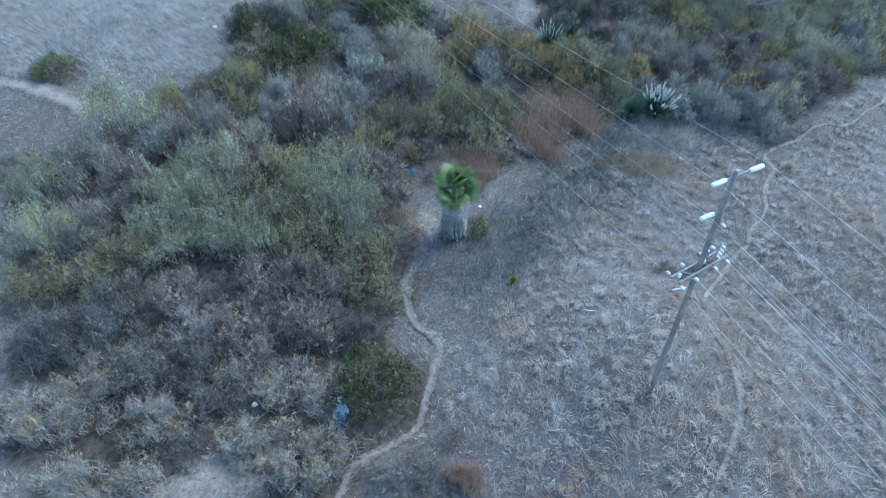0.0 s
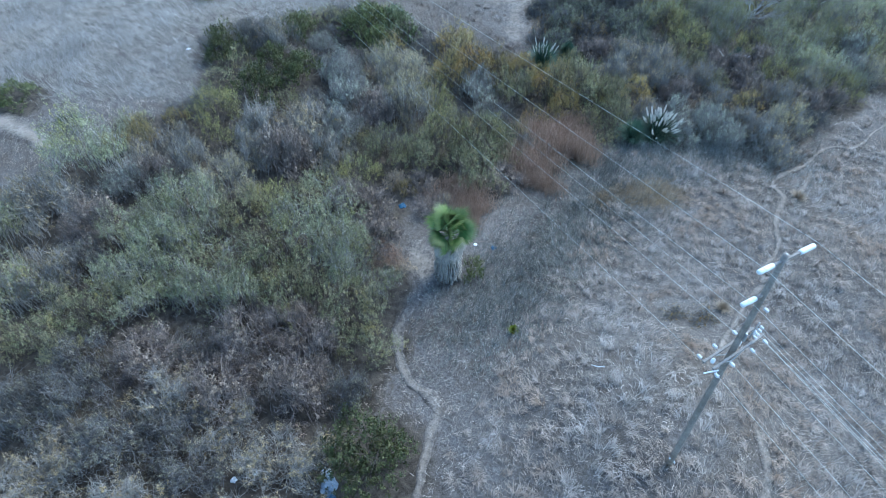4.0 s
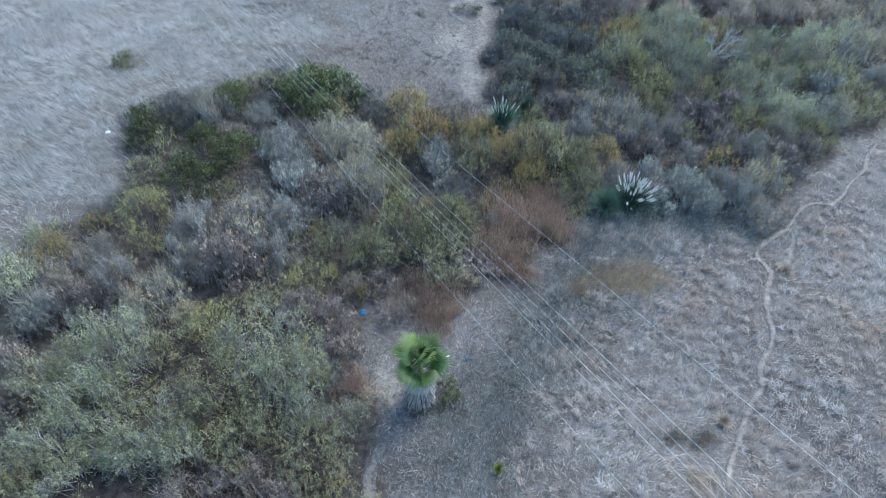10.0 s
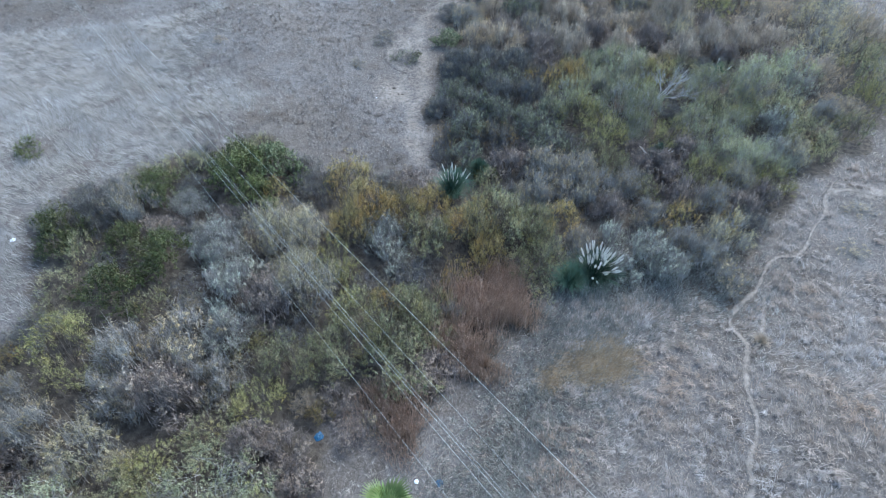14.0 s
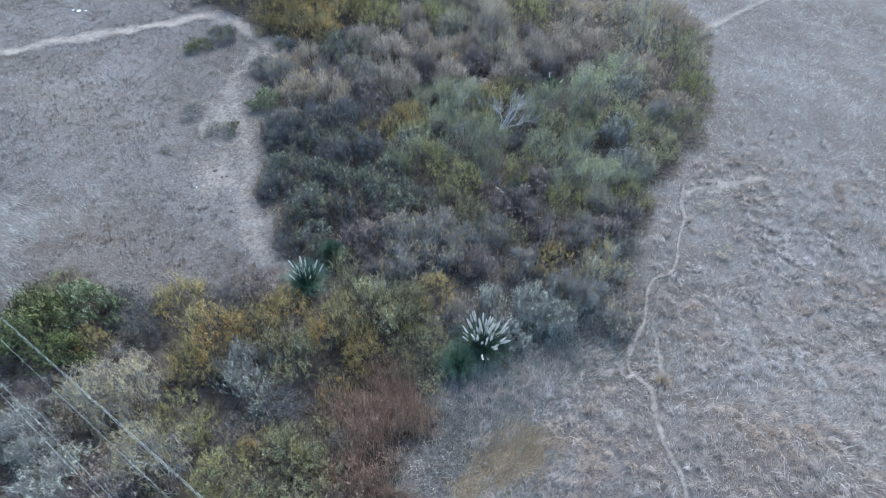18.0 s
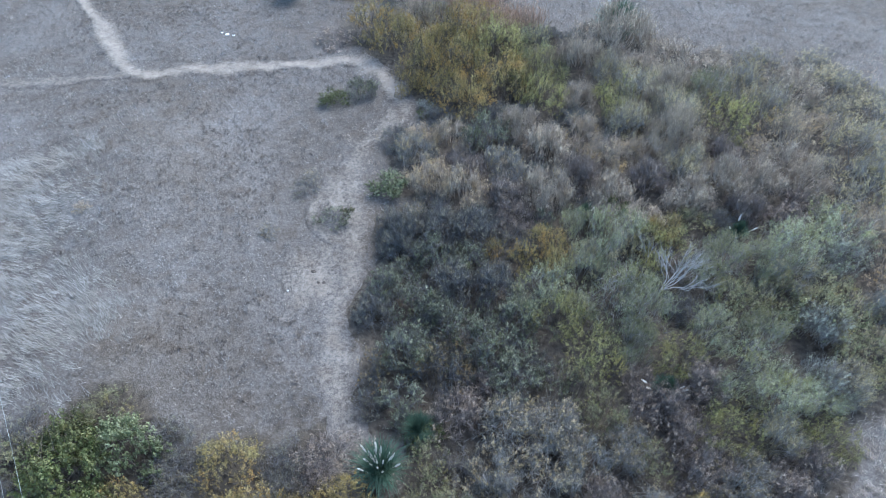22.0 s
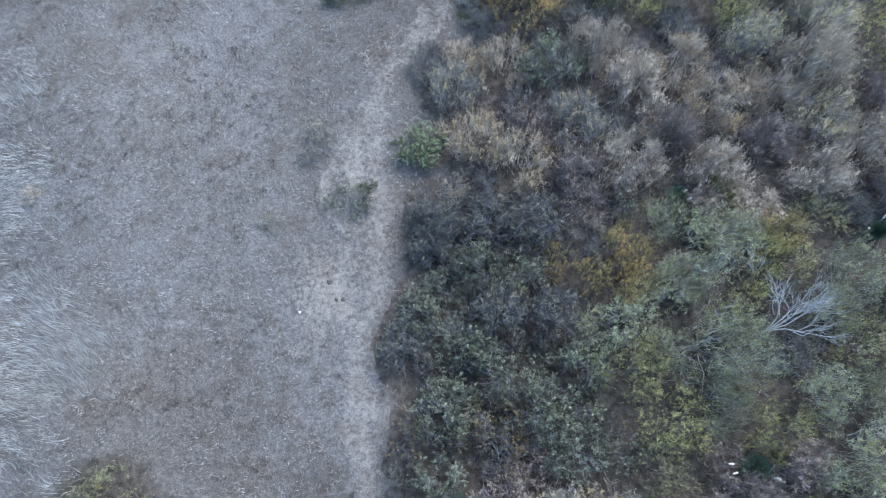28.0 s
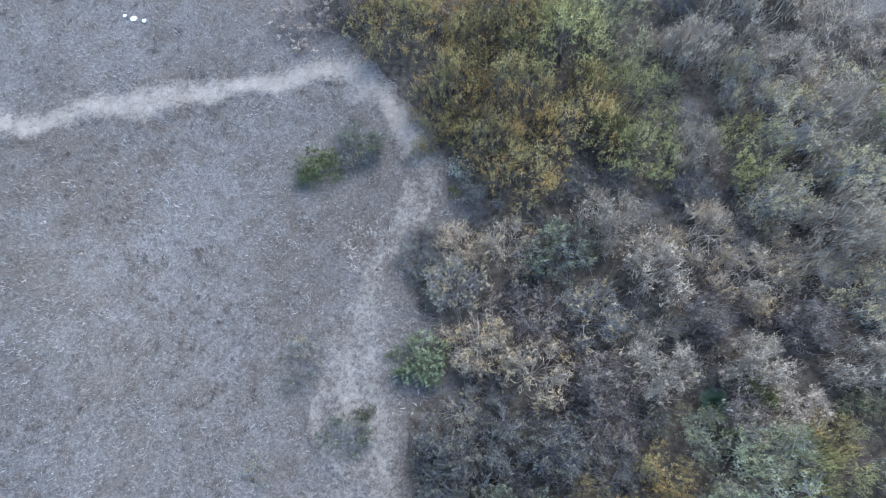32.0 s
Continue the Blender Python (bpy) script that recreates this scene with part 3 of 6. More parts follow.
plant("bare", -1.85, 38.73, 1.38, 1.40)
plant("dark", -0.40, 42.05, 1.20, 0.90)
plant("golden", 1.16, 37.29, 1.49, 2.36)
plant("silver", 2.76, 35.24, 1.36, 1.78)
plant("lime", -0.06, 34.47, 1.46, 2.32)
plant("lime", 0.62, 31.65, 1.31, 2.12)
plant("pale", -3.23, 37.63, 1.57, 2.31)
plant("pale", -2.50, 35.84, 1.38, 2.07)
plant("silver", -5.26, 35.66, 1.46, 1.89)
plant("olive", 8.03, 36.60, 1.37, 2.13)
plant("olive", 11.15, 33.11, 1.38, 2.15)
plant("amber", 8.04, 34.04, 1.24, 1.96)
plant("olive", 9.57, 32.71, 1.12, 1.80)
plant("olive", 3.25, 31.14, 1.35, 2.11)
plant("silver", 16.55, 32.31, 1.46, 1.88)
plant("silver", 17.38, 31.07, 1.31, 1.73)
plant("bare", 19.66, 31.26, 1.48, 2.05)
plant("bare", 19.90, 29.79, 1.19, 1.72)
plant("bare", 18.93, 32.62, 1.37, 1.93)
plant("dusk", 9.55, 48.96, 1.32, 1.60)
plant("dusk", 10.83, 47.62, 1.63, 1.90)
plant("dark", 12.92, 48.36, 1.67, 1.94)
plant("dark", 15.04, 47.81, 1.68, 1.94)
plant("dusk", 12.19, 45.72, 1.65, 2.16)
plant("dusk", 9.70, 44.71, 1.52, 2.03)
plant("ember", 8.15, 44.25, 1.13, 1.48)
plant("ember", 11.31, 43.59, 1.63, 1.98)
plant("dusk", 13.51, 44.05, 1.60, 2.11)
plant("dark", 7.44, 42.77, 0.85, 1.16)
plant("dusk", 9.04, 42.45, 1.27, 1.56)
plant("blush", 11.48, 41.16, 1.49, 1.99)
plant("dusk", 14.45, 42.40, 1.50, 2.00)
plant("dark", 13.24, 52.00, 1.79, 2.05)
plant("dark", 11.34, 52.69, 1.43, 1.71)
plant("dark", 15.32, 51.97, 1.81, 2.07)
plant("blush", 17.71, 52.55, 1.64, 1.20)
plant("golden", 18.93, 49.94, 1.26, 2.05)
plant("willow", 22.58, 48.90, 2.13, 3.22)
plant("golden", 25.75, 49.36, 1.22, 2.00)
plant("willow", 20.84, 45.22, 2.10, 3.19)
plant("willow", 20.00, 47.66, 1.50, 2.37)
plant("willow", 17.48, 46.89, 1.59, 2.50)
plant("lime", 17.49, 44.82, 1.53, 2.42)
plant("lime", 18.47, 42.66, 1.48, 2.34)
plant("willow", 22.13, 44.33, 1.69, 2.63)
plant("willow", 20.52, 42.94, 1.37, 2.21)
plant("dusk", 15.87, 45.49, 1.41, 1.90)
plant("willow", 28.32, 46.63, 1.90, 2.91)
plant("willow", 26.21, 45.37, 1.49, 2.36)
plant("olive", 27.17, 43.51, 1.65, 2.49)
plant("willow", 27.31, 41.62, 1.59, 2.50)
plant("willow", 24.49, 42.44, 1.46, 2.32)
plant("lime", 22.50, 41.48, 1.35, 2.17)
plant("willow", 24.91, 40.06, 1.76, 2.73)
plant("willow", 25.85, 38.10, 1.70, 2.65)
plant("lime", 22.74, 37.44, 1.42, 2.26)
plant("willow", 27.20, 37.59, 1.34, 2.16)
plant("pale", 24.68, 36.65, 1.41, 2.12)
plant("blush", 22.88, 40.08, 1.32, 1.80)
plant("blush", 20.95, 39.40, 1.29, 1.77)
plant("blush", 20.91, 37.66, 1.18, 1.65)
plant("silver", 30.29, 41.25, 1.62, 2.05)
plant("silver", 34.28, 45.07, 1.70, 2.13)
plant("pale", 30.64, 44.39, 1.71, 2.49)
plant("tan", 37.11, 46.22, 1.83, 2.37)
plant("bare", 33.98, 41.44, 1.65, 2.25)
plant("tan", 36.35, 41.87, 1.41, 1.91)
plant("pale", 29.48, 38.40, 1.39, 2.09)
plant("bare", 13.31, 39.96, 1.61, 2.20)
plant("bare", 15.11, 39.54, 1.47, 2.04)
plant("bare", 12.11, 37.99, 1.39, 1.95)
plant("bare", 14.45, 37.88, 1.55, 2.13)
plant("olive", 17.69, 39.52, 1.26, 1.99)
plant("bare", 16.08, 37.80, 1.37, 1.93)
plant("bare", 18.12, 37.91, 1.22, 1.76)
plant("olive", 18.85, 37.11, 1.09, 1.77)
plant("blush", 20.85, 36.11, 1.36, 1.85)
plant("golden", 19.68, 34.60, 1.14, 1.89)
plant("bare", 22.06, 35.32, 1.40, 1.97)
plant("blush", 23.71, 34.67, 1.24, 1.71)
plant("golden", 22.31, 33.73, 0.77, 1.30)
plant("blush", 25.63, 35.30, 1.27, 1.75)
plant("blush", 16.15, 36.12, 1.32, 1.80)
plant("bare", 18.13, 35.20, 1.20, 1.73)
plant("laurel", 9.68, 40.56, 0.88, 1.00)
plant("olive", 9.20, 37.66, 1.24, 1.97)
plant("olive", 11.42, 35.92, 1.21, 1.93)
plant("bare", 10.26, 36.94, 1.13, 1.65)
plant("amber", 13.03, 35.50, 1.16, 1.86)
plant("golden", 14.74, 72.84, 2.26, 3.39)
plant("straw", 17.05, 75.80, 2.19, 3.08)
plant("golden", 15.87, 68.72, 1.97, 3.00)
plant("golden", 19.43, 71.69, 2.48, 3.60)
plant("golden", 18.60, 67.21, 2.31, 3.35)
plant("lime", 21.94, 69.01, 2.41, 3.60)
plant("golden", 21.00, 64.88, 2.05, 3.12)
plant("lime", 23.93, 65.46, 2.30, 3.34)
plant("golden", 17.91, 63.40, 1.82, 2.81)
plant("lime", 23.45, 63.03, 1.70, 2.64)
plant("amber", 14.79, 67.39, 1.35, 2.10)
plant("golden", 16.99, 65.45, 1.72, 2.67)
plant("olive", 25.06, 69.43, 2.06, 3.03)
plant("pale", 19.17, 76.35, 1.94, 2.77)
plant("golden", 21.88, 74.10, 1.90, 2.81)
plant("straw", 28.09, 67.41, 1.99, 2.73)
plant("pale", 30.20, 61.73, 2.35, 3.28)
plant("straw", 33.23, 61.99, 2.15, 3.03)
plant("lime", 28.18, 61.52, 1.93, 2.95)
plant("willow", 34.92, 60.36, 1.94, 2.97)
plant("lime", 34.85, 57.52, 2.01, 3.06)
plant("pale", 31.41, 58.81, 2.02, 2.88)
plant("pale", 38.09, 58.07, 1.98, 2.82)
plant("straw", 41.54, 59.99, 2.15, 3.04)
plant("tan", 38.32, 55.54, 1.98, 2.53)
plant("pale", 38.24, 61.25, 2.00, 2.85)
plant("tan", 16.02, 60.37, 1.58, 2.09)
plant("bare", 13.45, 59.63, 1.54, 2.04)
plant("dusk", 18.23, 59.64, 1.79, 2.50)
plant("straw", 20.60, 60.33, 1.76, 2.46)
plant("blush", 16.12, 57.10, 1.70, 2.22)
plant("tan", 13.61, 56.77, 1.46, 1.96)
plant("bare", 18.60, 56.55, 1.70, 2.22)
plant("straw", 21.70, 57.60, 1.76, 2.46)
plant("straw", 20.26, 54.00, 1.77, 2.47)
plant("blush", 17.74, 54.02, 1.55, 2.05)
plant("tan", 24.33, 58.72, 1.74, 2.27)
plant("blush", 22.88, 54.95, 1.48, 1.98)
plant("tan", 25.59, 56.01, 1.74, 2.27)
plant("straw", 24.08, 52.90, 1.50, 2.15)
plant("tan", 28.05, 55.94, 1.76, 2.29)
plant("blush", 27.06, 53.74, 1.61, 2.13)
plant("pale", 29.71, 53.94, 1.78, 2.57)
plant("straw", 31.45, 52.23, 1.87, 2.60)
plant("straw", 28.45, 51.46, 1.62, 2.29)
plant("blush", 32.78, 54.57, 1.54, 2.04)
plant("straw", 33.53, 51.56, 1.66, 2.35)
plant("straw", 35.77, 53.19, 1.73, 2.51)
plant("straw", 36.59, 51.30, 1.68, 2.37)
plant("pale", 28.21, 59.15, 1.78, 2.57)
plant("dark", 13.17, 53.07, 1.49, 1.77)
plant("dark", 10.93, 53.67, 1.23, 1.52)
plant("dark", 10.81, 51.60, 1.30, 1.59)
plant("dusk", 12.53, 50.51, 1.41, 1.69)
plant("dusk", 14.27, 49.65, 1.39, 1.88)
plant("blush", 22.75, 50.81, 1.43, 2.06)
plant("pale", 23.64, 49.44, 1.33, 2.01)
plant("willow", 30.08, 45.50, 1.50, 2.38)
plant("blush", 31.27, 49.64, 1.39, 1.88)
plant("lime", 23.30, 46.91, 1.10, 1.83)
plant("pale", 21.21, 48.07, 1.37, 2.06)
plant("laurel", 24.00, 51.70, 0.79, 1.40)
plant("dusk", 14.92, 43.96, 1.19, 1.66)
plant("dusk", 11.59, 47.15, 1.18, 1.64)
plant("dusk", 10.10, 45.67, 1.10, 1.56)
plant("ember", 10.33, 43.68, 1.12, 1.47)
plant("lime", 24.46, 48.85, 1.30, 2.11)
plant("lime", 25.52, 48.04, 1.20, 1.97)
plant("laurel", 23.66, 51.09, 0.71, 1.40)
plant("straw", 31.32, 60.88, 1.66, 2.42)
plant("pale", 29.58, 64.80, 1.72, 2.50)
plant("lime", 20.79, 70.84, 1.72, 2.58)
plant("golden", 18.06, 71.29, 1.71, 2.66)
plant("golden", 17.26, 69.63, 1.39, 2.22)
plant("golden", 22.70, 66.69, 1.48, 2.35)
plant("golden", 22.87, 64.18, 1.22, 2.00)
plant("straw", 26.06, 62.52, 1.38, 2.01)
plant("pale", 40.78, 49.82, 2.32, 3.25)
plant("olive", 40.34, 46.24, 2.12, 3.11)
plant("lime", 38.04, 42.48, 1.81, 2.79)
plant("olive", 34.87, 39.83, 1.62, 2.46)
plant("willow", 34.69, 46.31, 2.21, 3.33)
plant("willow", 31.20, 45.89, 2.06, 3.12)
plant("olive", 31.07, 42.17, 2.04, 3.00)
plant("olive", 31.10, 38.90, 1.79, 2.67)
plant("silver", 28.15, 38.70, 1.67, 2.10)
plant("lime", 26.73, 36.12, 1.35, 2.18)
plant("pale", 41.58, 52.67, 2.31, 3.23)
plant("tan", 44.41, 51.57, 2.33, 2.91)
plant("sage", 11.31, 56.91, 1.30, 1.10)
plant("dusk", 7.45, 54.85, 1.05, 0.85)
plant("laurel", 8.45, 55.60, 0.42, 0.55)
plant("dark", 6.02, 57.72, 1.08, 0.40)
plant("bare", 3.74, 54.69, 0.81, 0.45)
plant("laurel", 1.70, 21.06, 0.67, 1.10)
plant("dusk", 11.20, 67.40, 1.35, 1.10)
plant("laurel", 9.00, 66.76, 1.32, 0.90)
plant("laurel", 15.03, 63.76, 0.49, 0.70)
plant("laurel", -2.62, 11.98, 1.96, 2.30)
plant("laurel", -16.50, 46.48, 0.98, 0.80)
plant("bare", 28.63, 30.47, 1.04, 0.35)
plant("bare", 31.20, 33.52, 1.06, 0.30)
plant("tan", -5.94, 57.59, 0.55, 0.40)
plant("bare", 6.62, 59.02, 0.77, 0.40)
plant("blush", -3.18, 23.48, 0.73, 0.60)
plant("rust", -2.45, 22.01, 0.71, 0.50)
plant("tan", -1.61, 21.41, 0.59, 0.40)
plant("rust", 6.83, 31.22, 1.85, 1.30)
plant("rust", 8.49, 32.21, 1.52, 1.10)
plant("rust", 5.47, 29.25, 1.58, 1.30)
plant("bare", 5.39, 30.76, 0.82, 1.20)
plant("blush", 3.79, 27.94, 1.41, 1.10)
plant("rust", 1.19, 26.74, 1.41, 1.00)
plant("blush", -0.24, 25.52, 1.26, 0.70)
plant("bare", 0.56, 25.87, 0.61, 0.90)
plant("rust", 1.86, 25.31, 1.23, 1.00)
plant("blush", -0.80, 27.20, 0.98, 1.10)
plant("rust", 5.93, 27.63, 1.18, 0.90)
plant("rust", 7.26, 31.66, 1.83, 1.20)
plant("rust", 8.24, 30.39, 1.28, 1.20)
plant("olive", 10.35, 31.43, 0.81, 0.80)
plant("rust", 0.91, 8.14, 0.68, 0.80)
plant("blush", 0.40, 9.77, 0.60, 0.60)
plant("rust", -2.75, 22.86, 0.91, 0.50)
plant("blush", -2.47, 22.01, 0.79, 0.50)
plant("golden", 18.51, 48.50, 1.45, 2.56)
plant("golden", 17.07, 49.17, 0.88, 2.11)
plant("dark", 8.81, 47.63, 1.43, 1.47)
plant("tan", 15.34, 54.99, 1.58, 2.25)
plant("straw", 30.37, 56.89, 1.97, 3.43)
plant("willow", 20.99, 50.76, 1.20, 2.37)
plant("silver", 14.98, 33.62, 1.02, 2.22)
plant("pale", 21.69, 32.77, 1.44, 2.26)
plant("bare", -10.25, 40.15, 1.50, 2.20)
plant("silver", -5.10, 33.95, 1.74, 2.36)
plant("blush", 10.20, 75.40, 1.90, 0.80)
plant("silver", 15.35, 64.75, 0.75, 0.65)
plant("blush", 13.10, 75.00, 1.30, 0.90)
plant("straw", 32.32, 70.11, 3.18, 3.75)
plant("golden", 13.20, 75.98, 2.16, 3.11)
plant("rust", 22.65, 78.03, 2.90, 1.62)
plant("rust", 20.19, 81.31, 3.00, 1.62)
plant("rust", 16.71, 82.97, 2.42, 1.62)
plant("rust", 24.25, 74.27, 2.50, 1.62)
plant("rust", 13.01, 83.70, 2.11, 1.54)
plant("willow", -18.16, 27.61, 2.24, 3.67)
plant("olive", -15.33, 18.39, 1.84, 2.42)
plant("bare", -4.40, 9.17, 1.36, 1.44)
plant("dark", -0.54, 8.04, 1.19, 1.00)
plant("dark", -1.68, 7.99, 1.33, 0.90)
plant("bare", -5.15, 8.30, 1.31, 2.07)
plant("bare", -7.57, 9.57, 1.38, 1.44)
plant("bare", -13.02, 7.48, 1.51, 2.21)
plant("laurel", -25.02, 34.05, 1.61, 1.20)
plant("laurel", -20.93, 31.57, 0.88, 0.70)
plant("dark", -3.37, 23.77, 1.15, 0.90)
plant("dark", -9.99, 9.22, 0.96, 1.10)
plant("dark", -0.37, 40.27, 1.08, 1.26)
plant("golden", 15.80, 50.04, 1.00, 1.58)
plant("willow", 18.88, 45.59, 0.93, 1.69)
plant("olive", -12.31, 37.20, 1.02, 1.62)
plant("olive", -3.86, 30.48, 1.30, 1.12)
plant("bare", 12.24, 54.36, 1.07, 1.08)
plant("golden", 6.11, 33.14, 1.02, 1.35)
plant("olive", -8.94, 33.61, 1.07, 1.55)
plant("olive", -10.66, 22.08, 1.03, 0.92)
plant("olive", -13.21, 35.61, 1.04, 1.17)
plant("bare", -7.02, 33.16, 0.97, 1.04)
plant("dusk", 16.24, 41.96, 1.05, 1.28)
plant("bare", 13.08, 33.74, 1.24, 1.52)
plant("golden", 2.49, 32.28, 1.21, 1.05)
plant("dark", 22.30, 52.66, 1.01, 0.92)
plant("blush", 19.55, 39.42, 1.10, 1.55)
plant("pale", 24.38, 71.73, 1.15, 1.18)
plant("golden", -14.58, 31.60, 0.94, 1.34)
plant("olive", 17.28, 41.05, 1.15, 1.68)
plant("tan", 32.95, 40.08, 1.06, 1.14)
plant("olive", 9.58, 39.32, 0.99, 1.66)
plant("silver", 14.61, 31.89, 1.26, 1.62)
plant("straw", 30.89, 67.47, 1.19, 1.52)
plant("pale", 30.00, 68.96, 1.20, 0.94)
plant("willow", -16.89, 30.89, 1.19, 1.43)
plant("lime", 34.40, 55.62, 0.99, 1.18)
plant("olive", -7.13, 43.10, 1.03, 1.60)
plant("bare", -10.94, 7.58, 1.20, 1.37)
plant("olive", -13.21, 34.05, 1.04, 0.97)
plant("olive", -8.38, 43.08, 1.13, 1.31)
plant("lime", 22.90, 71.60, 0.91, 1.85)
plant("bare", -4.41, 12.47, 1.01, 0.98)
plant("dark", -11.77, 39.05, 0.94, 1.22)
plant("olive", 28.83, 42.85, 1.01, 1.45)
plant("olive", -10.07, 42.96, 1.09, 0.98)
plant("tan", -11.98, 25.56, 0.82, 1.14)
plant("golden", 23.54, 71.02, 0.96, 1.38)
plant("tan", -2.14, 27.19, 0.76, 1.25)
plant("dusk", 14.14, 46.33, 0.90, 1.19)
plant("bare", 21.47, 55.13, 0.88, 1.39)
plant("dusk", 19.47, 51.89, 0.75, 1.30)
plant("blush", 19.96, 40.95, 0.90, 1.36)
plant("dark", -3.74, 34.88, 0.99, 1.03)
plant("blush", -3.72, 31.64, 0.78, 1.25)
plant("dark", 15.85, 42.92, 0.79, 1.10)
# Low shrubs added as fill; the dark ones stand in for shade in gaps.
plant("pale", 45.79, 55.88, 2.20, 1.92)
plant("pale", 42.90, 57.51, 1.62, 1.47)
plant("straw", 32.29, 65.53, 1.89, 1.62)
plant("blush", 33.74, 48.85, 1.49, 1.23)
plant("pale", 45.46, 59.75, 2.20, 1.92)
plant("dark", 17.45, 78.40, 1.44, 1.07)
plant("pale", 38.02, 49.57, 1.46, 1.35)
plant("dark", 24.48, 46.34, 1.19, 0.92)
plant("straw", 43.02, 61.93, 1.33, 1.25)
plant("dark", 12.69, 61.43, 1.37, 1.03)
plant("straw", 35.36, 66.70, 2.13, 1.81)
plant("pale", 41.60, 64.10, 1.99, 1.76)
plant("dark", 17.45, 33.99, 1.18, 0.91)
plant("dark", 16.03, 79.49, 1.32, 0.99)
plant("pale", 22.21, 76.50, 1.48, 1.37)
plant("dark", 15.70, 62.89, 1.42, 1.05)
plant("olive", 44.14, 48.40, 1.76, 1.64)
plant("dark", 26.24, 64.06, 1.18, 0.91)
plant("willow", 36.20, 48.39, 1.38, 1.37)
plant("tan", 14.28, 61.28, 1.22, 1.05)
plant("blush", 35.28, 49.82, 1.29, 1.10)
plant("pale", 39.56, 62.99, 1.23, 1.17)
plant("straw", 25.21, 50.97, 1.40, 1.26)
plant("straw", 37.46, 64.08, 1.80, 1.56)
plant("tan", 35.93, 55.23, 1.32, 1.12)
plant("pale", 46.19, 53.45, 1.31, 1.24)
plant("straw", 37.72, 53.15, 1.24, 1.14)
plant("dark", 19.69, 78.68, 1.43, 1.06)
plant("dark", 28.62, 70.57, 1.60, 1.16)
plant("olive", 27.73, 49.52, 1.41, 1.35)
plant("dark", 23.80, 33.23, 1.20, 0.92)
plant("pale", 46.16, 62.81, 1.82, 1.63)
plant("tan", 44.09, 54.06, 1.26, 1.08)
plant("olive", 32.89, 43.54, 1.28, 1.25)
plant("tan", 41.06, 56.27, 1.52, 1.25)
plant("golden", 18.70, 74.20, 1.19, 1.18)
plant("straw", 47.09, 51.86, 1.40, 1.30)
plant("pale", 42.68, 46.54, 1.28, 1.21)
plant("pale", 42.53, 55.07, 1.33, 1.25)
plant("dusk", 10.78, 50.04, 1.24, 0.95)
plant("dark", 25.14, 60.82, 1.46, 1.08)
plant("dark", 24.61, 44.27, 1.34, 1.01)
plant("straw", 17.46, 73.35, 1.21, 1.16)
plant("dark", 17.53, 50.61, 1.27, 0.96)
plant("lime", 36.03, 62.66, 1.24, 1.26)
plant("tan", 36.30, 43.53, 1.25, 1.07)
plant("dark", 24.26, 75.60, 1.63, 1.18)
plant("straw", 39.00, 65.60, 1.36, 1.27)
plant("dark", 21.79, 62.02, 1.26, 0.96)
plant("dark", 29.50, 49.49, 1.33, 1.00)
plant("olive", 40.17, 43.76, 1.38, 1.33)
plant("pale", 39.06, 52.34, 1.28, 1.21)
plant("dark", 25.83, 71.87, 1.26, 0.96)
plant("dark", 25.56, 74.05, 1.37, 1.02)
plant("dark", 26.13, 57.88, 1.23, 0.94)
plant("blush", 12.61, 42.39, 1.18, 1.02)
plant("dark", 20.14, 62.62, 1.37, 1.03)
plant("dark", 20.58, 55.97, 1.24, 0.95)
plant("dark", 22.56, 59.33, 1.18, 0.91)
plant("dark", 13.45, 54.83, 1.20, 0.92)
plant("dark", 17.36, 61.53, 1.18, 0.91)
plant("pale", 34.19, 64.44, 1.31, 1.24)
plant("pale", 32.43, 56.54, 1.19, 1.14)
plant("dark", 10.79, 38.89, 1.21, 0.93)
plant("olive", 26.03, 66.68, 1.22, 1.20)
plant("pale", 47.64, 58.54, 1.34, 1.25)
plant("tan", 38.72, 47.75, 1.18, 1.02)
plant("pale", 47.59, 60.66, 1.21, 1.15)
plant("dark", 27.30, 72.03, 1.21, 0.93)
plant("tan", 46.43, 49.84, 1.37, 1.15)
plant("dark", 15.26, 77.78, 1.47, 1.08)
plant("tan", 40.31, 58.09, 1.19, 1.03)
plant("blush", -8.96, 38.56, 1.22, 1.05)
plant("blush", 5.54, 40.66, 1.66, 1.35)
plant("blush", -3.09, 23.93, 1.24, 1.06)
plant("blush", -5.19, 39.20, 1.25, 1.07)
plant("dark", -22.23, 24.03, 1.41, 1.05)
plant("dark", -7.37, 34.30, 1.19, 0.92)
plant("blush", 5.79, 37.05, 1.20, 1.03)
plant("dark", -11.13, 41.67, 1.25, 0.96)
plant("dark", -12.68, 41.57, 1.20, 0.92)
plant("dark", -6.50, 44.21, 1.21, 0.93)
plant("dark", -11.06, 36.52, 1.18, 0.91)
plant("dark", 3.80, 33.49, 1.46, 1.08)
plant("dark", 3.67, 41.03, 1.26, 0.96)
plant("dark", -12.71, 26.31, 1.18, 0.91)
plant("dark", -7.34, 38.13, 1.22, 0.94)
plant("dark", -14.34, 32.85, 1.27, 0.96)
plant("dark", -10.42, 16.87, 1.22, 0.93)
plant("dark", -14.06, 40.18, 1.34, 1.01)
plant("bare", -20.76, 19.84, 1.21, 1.08)
plant("bare", -21.16, 25.48, 1.18, 1.06)
plant("dark", 1.44, 33.20, 1.18, 0.91)
plant("bare", -23.43, 25.21, 1.26, 1.12)
plant("dark", -17.22, 25.43, 1.20, 0.92)
plant("dark", -0.95, 42.97, 1.21, 0.93)
plant("olive", 4.07, 29.77, 1.20, 1.18)
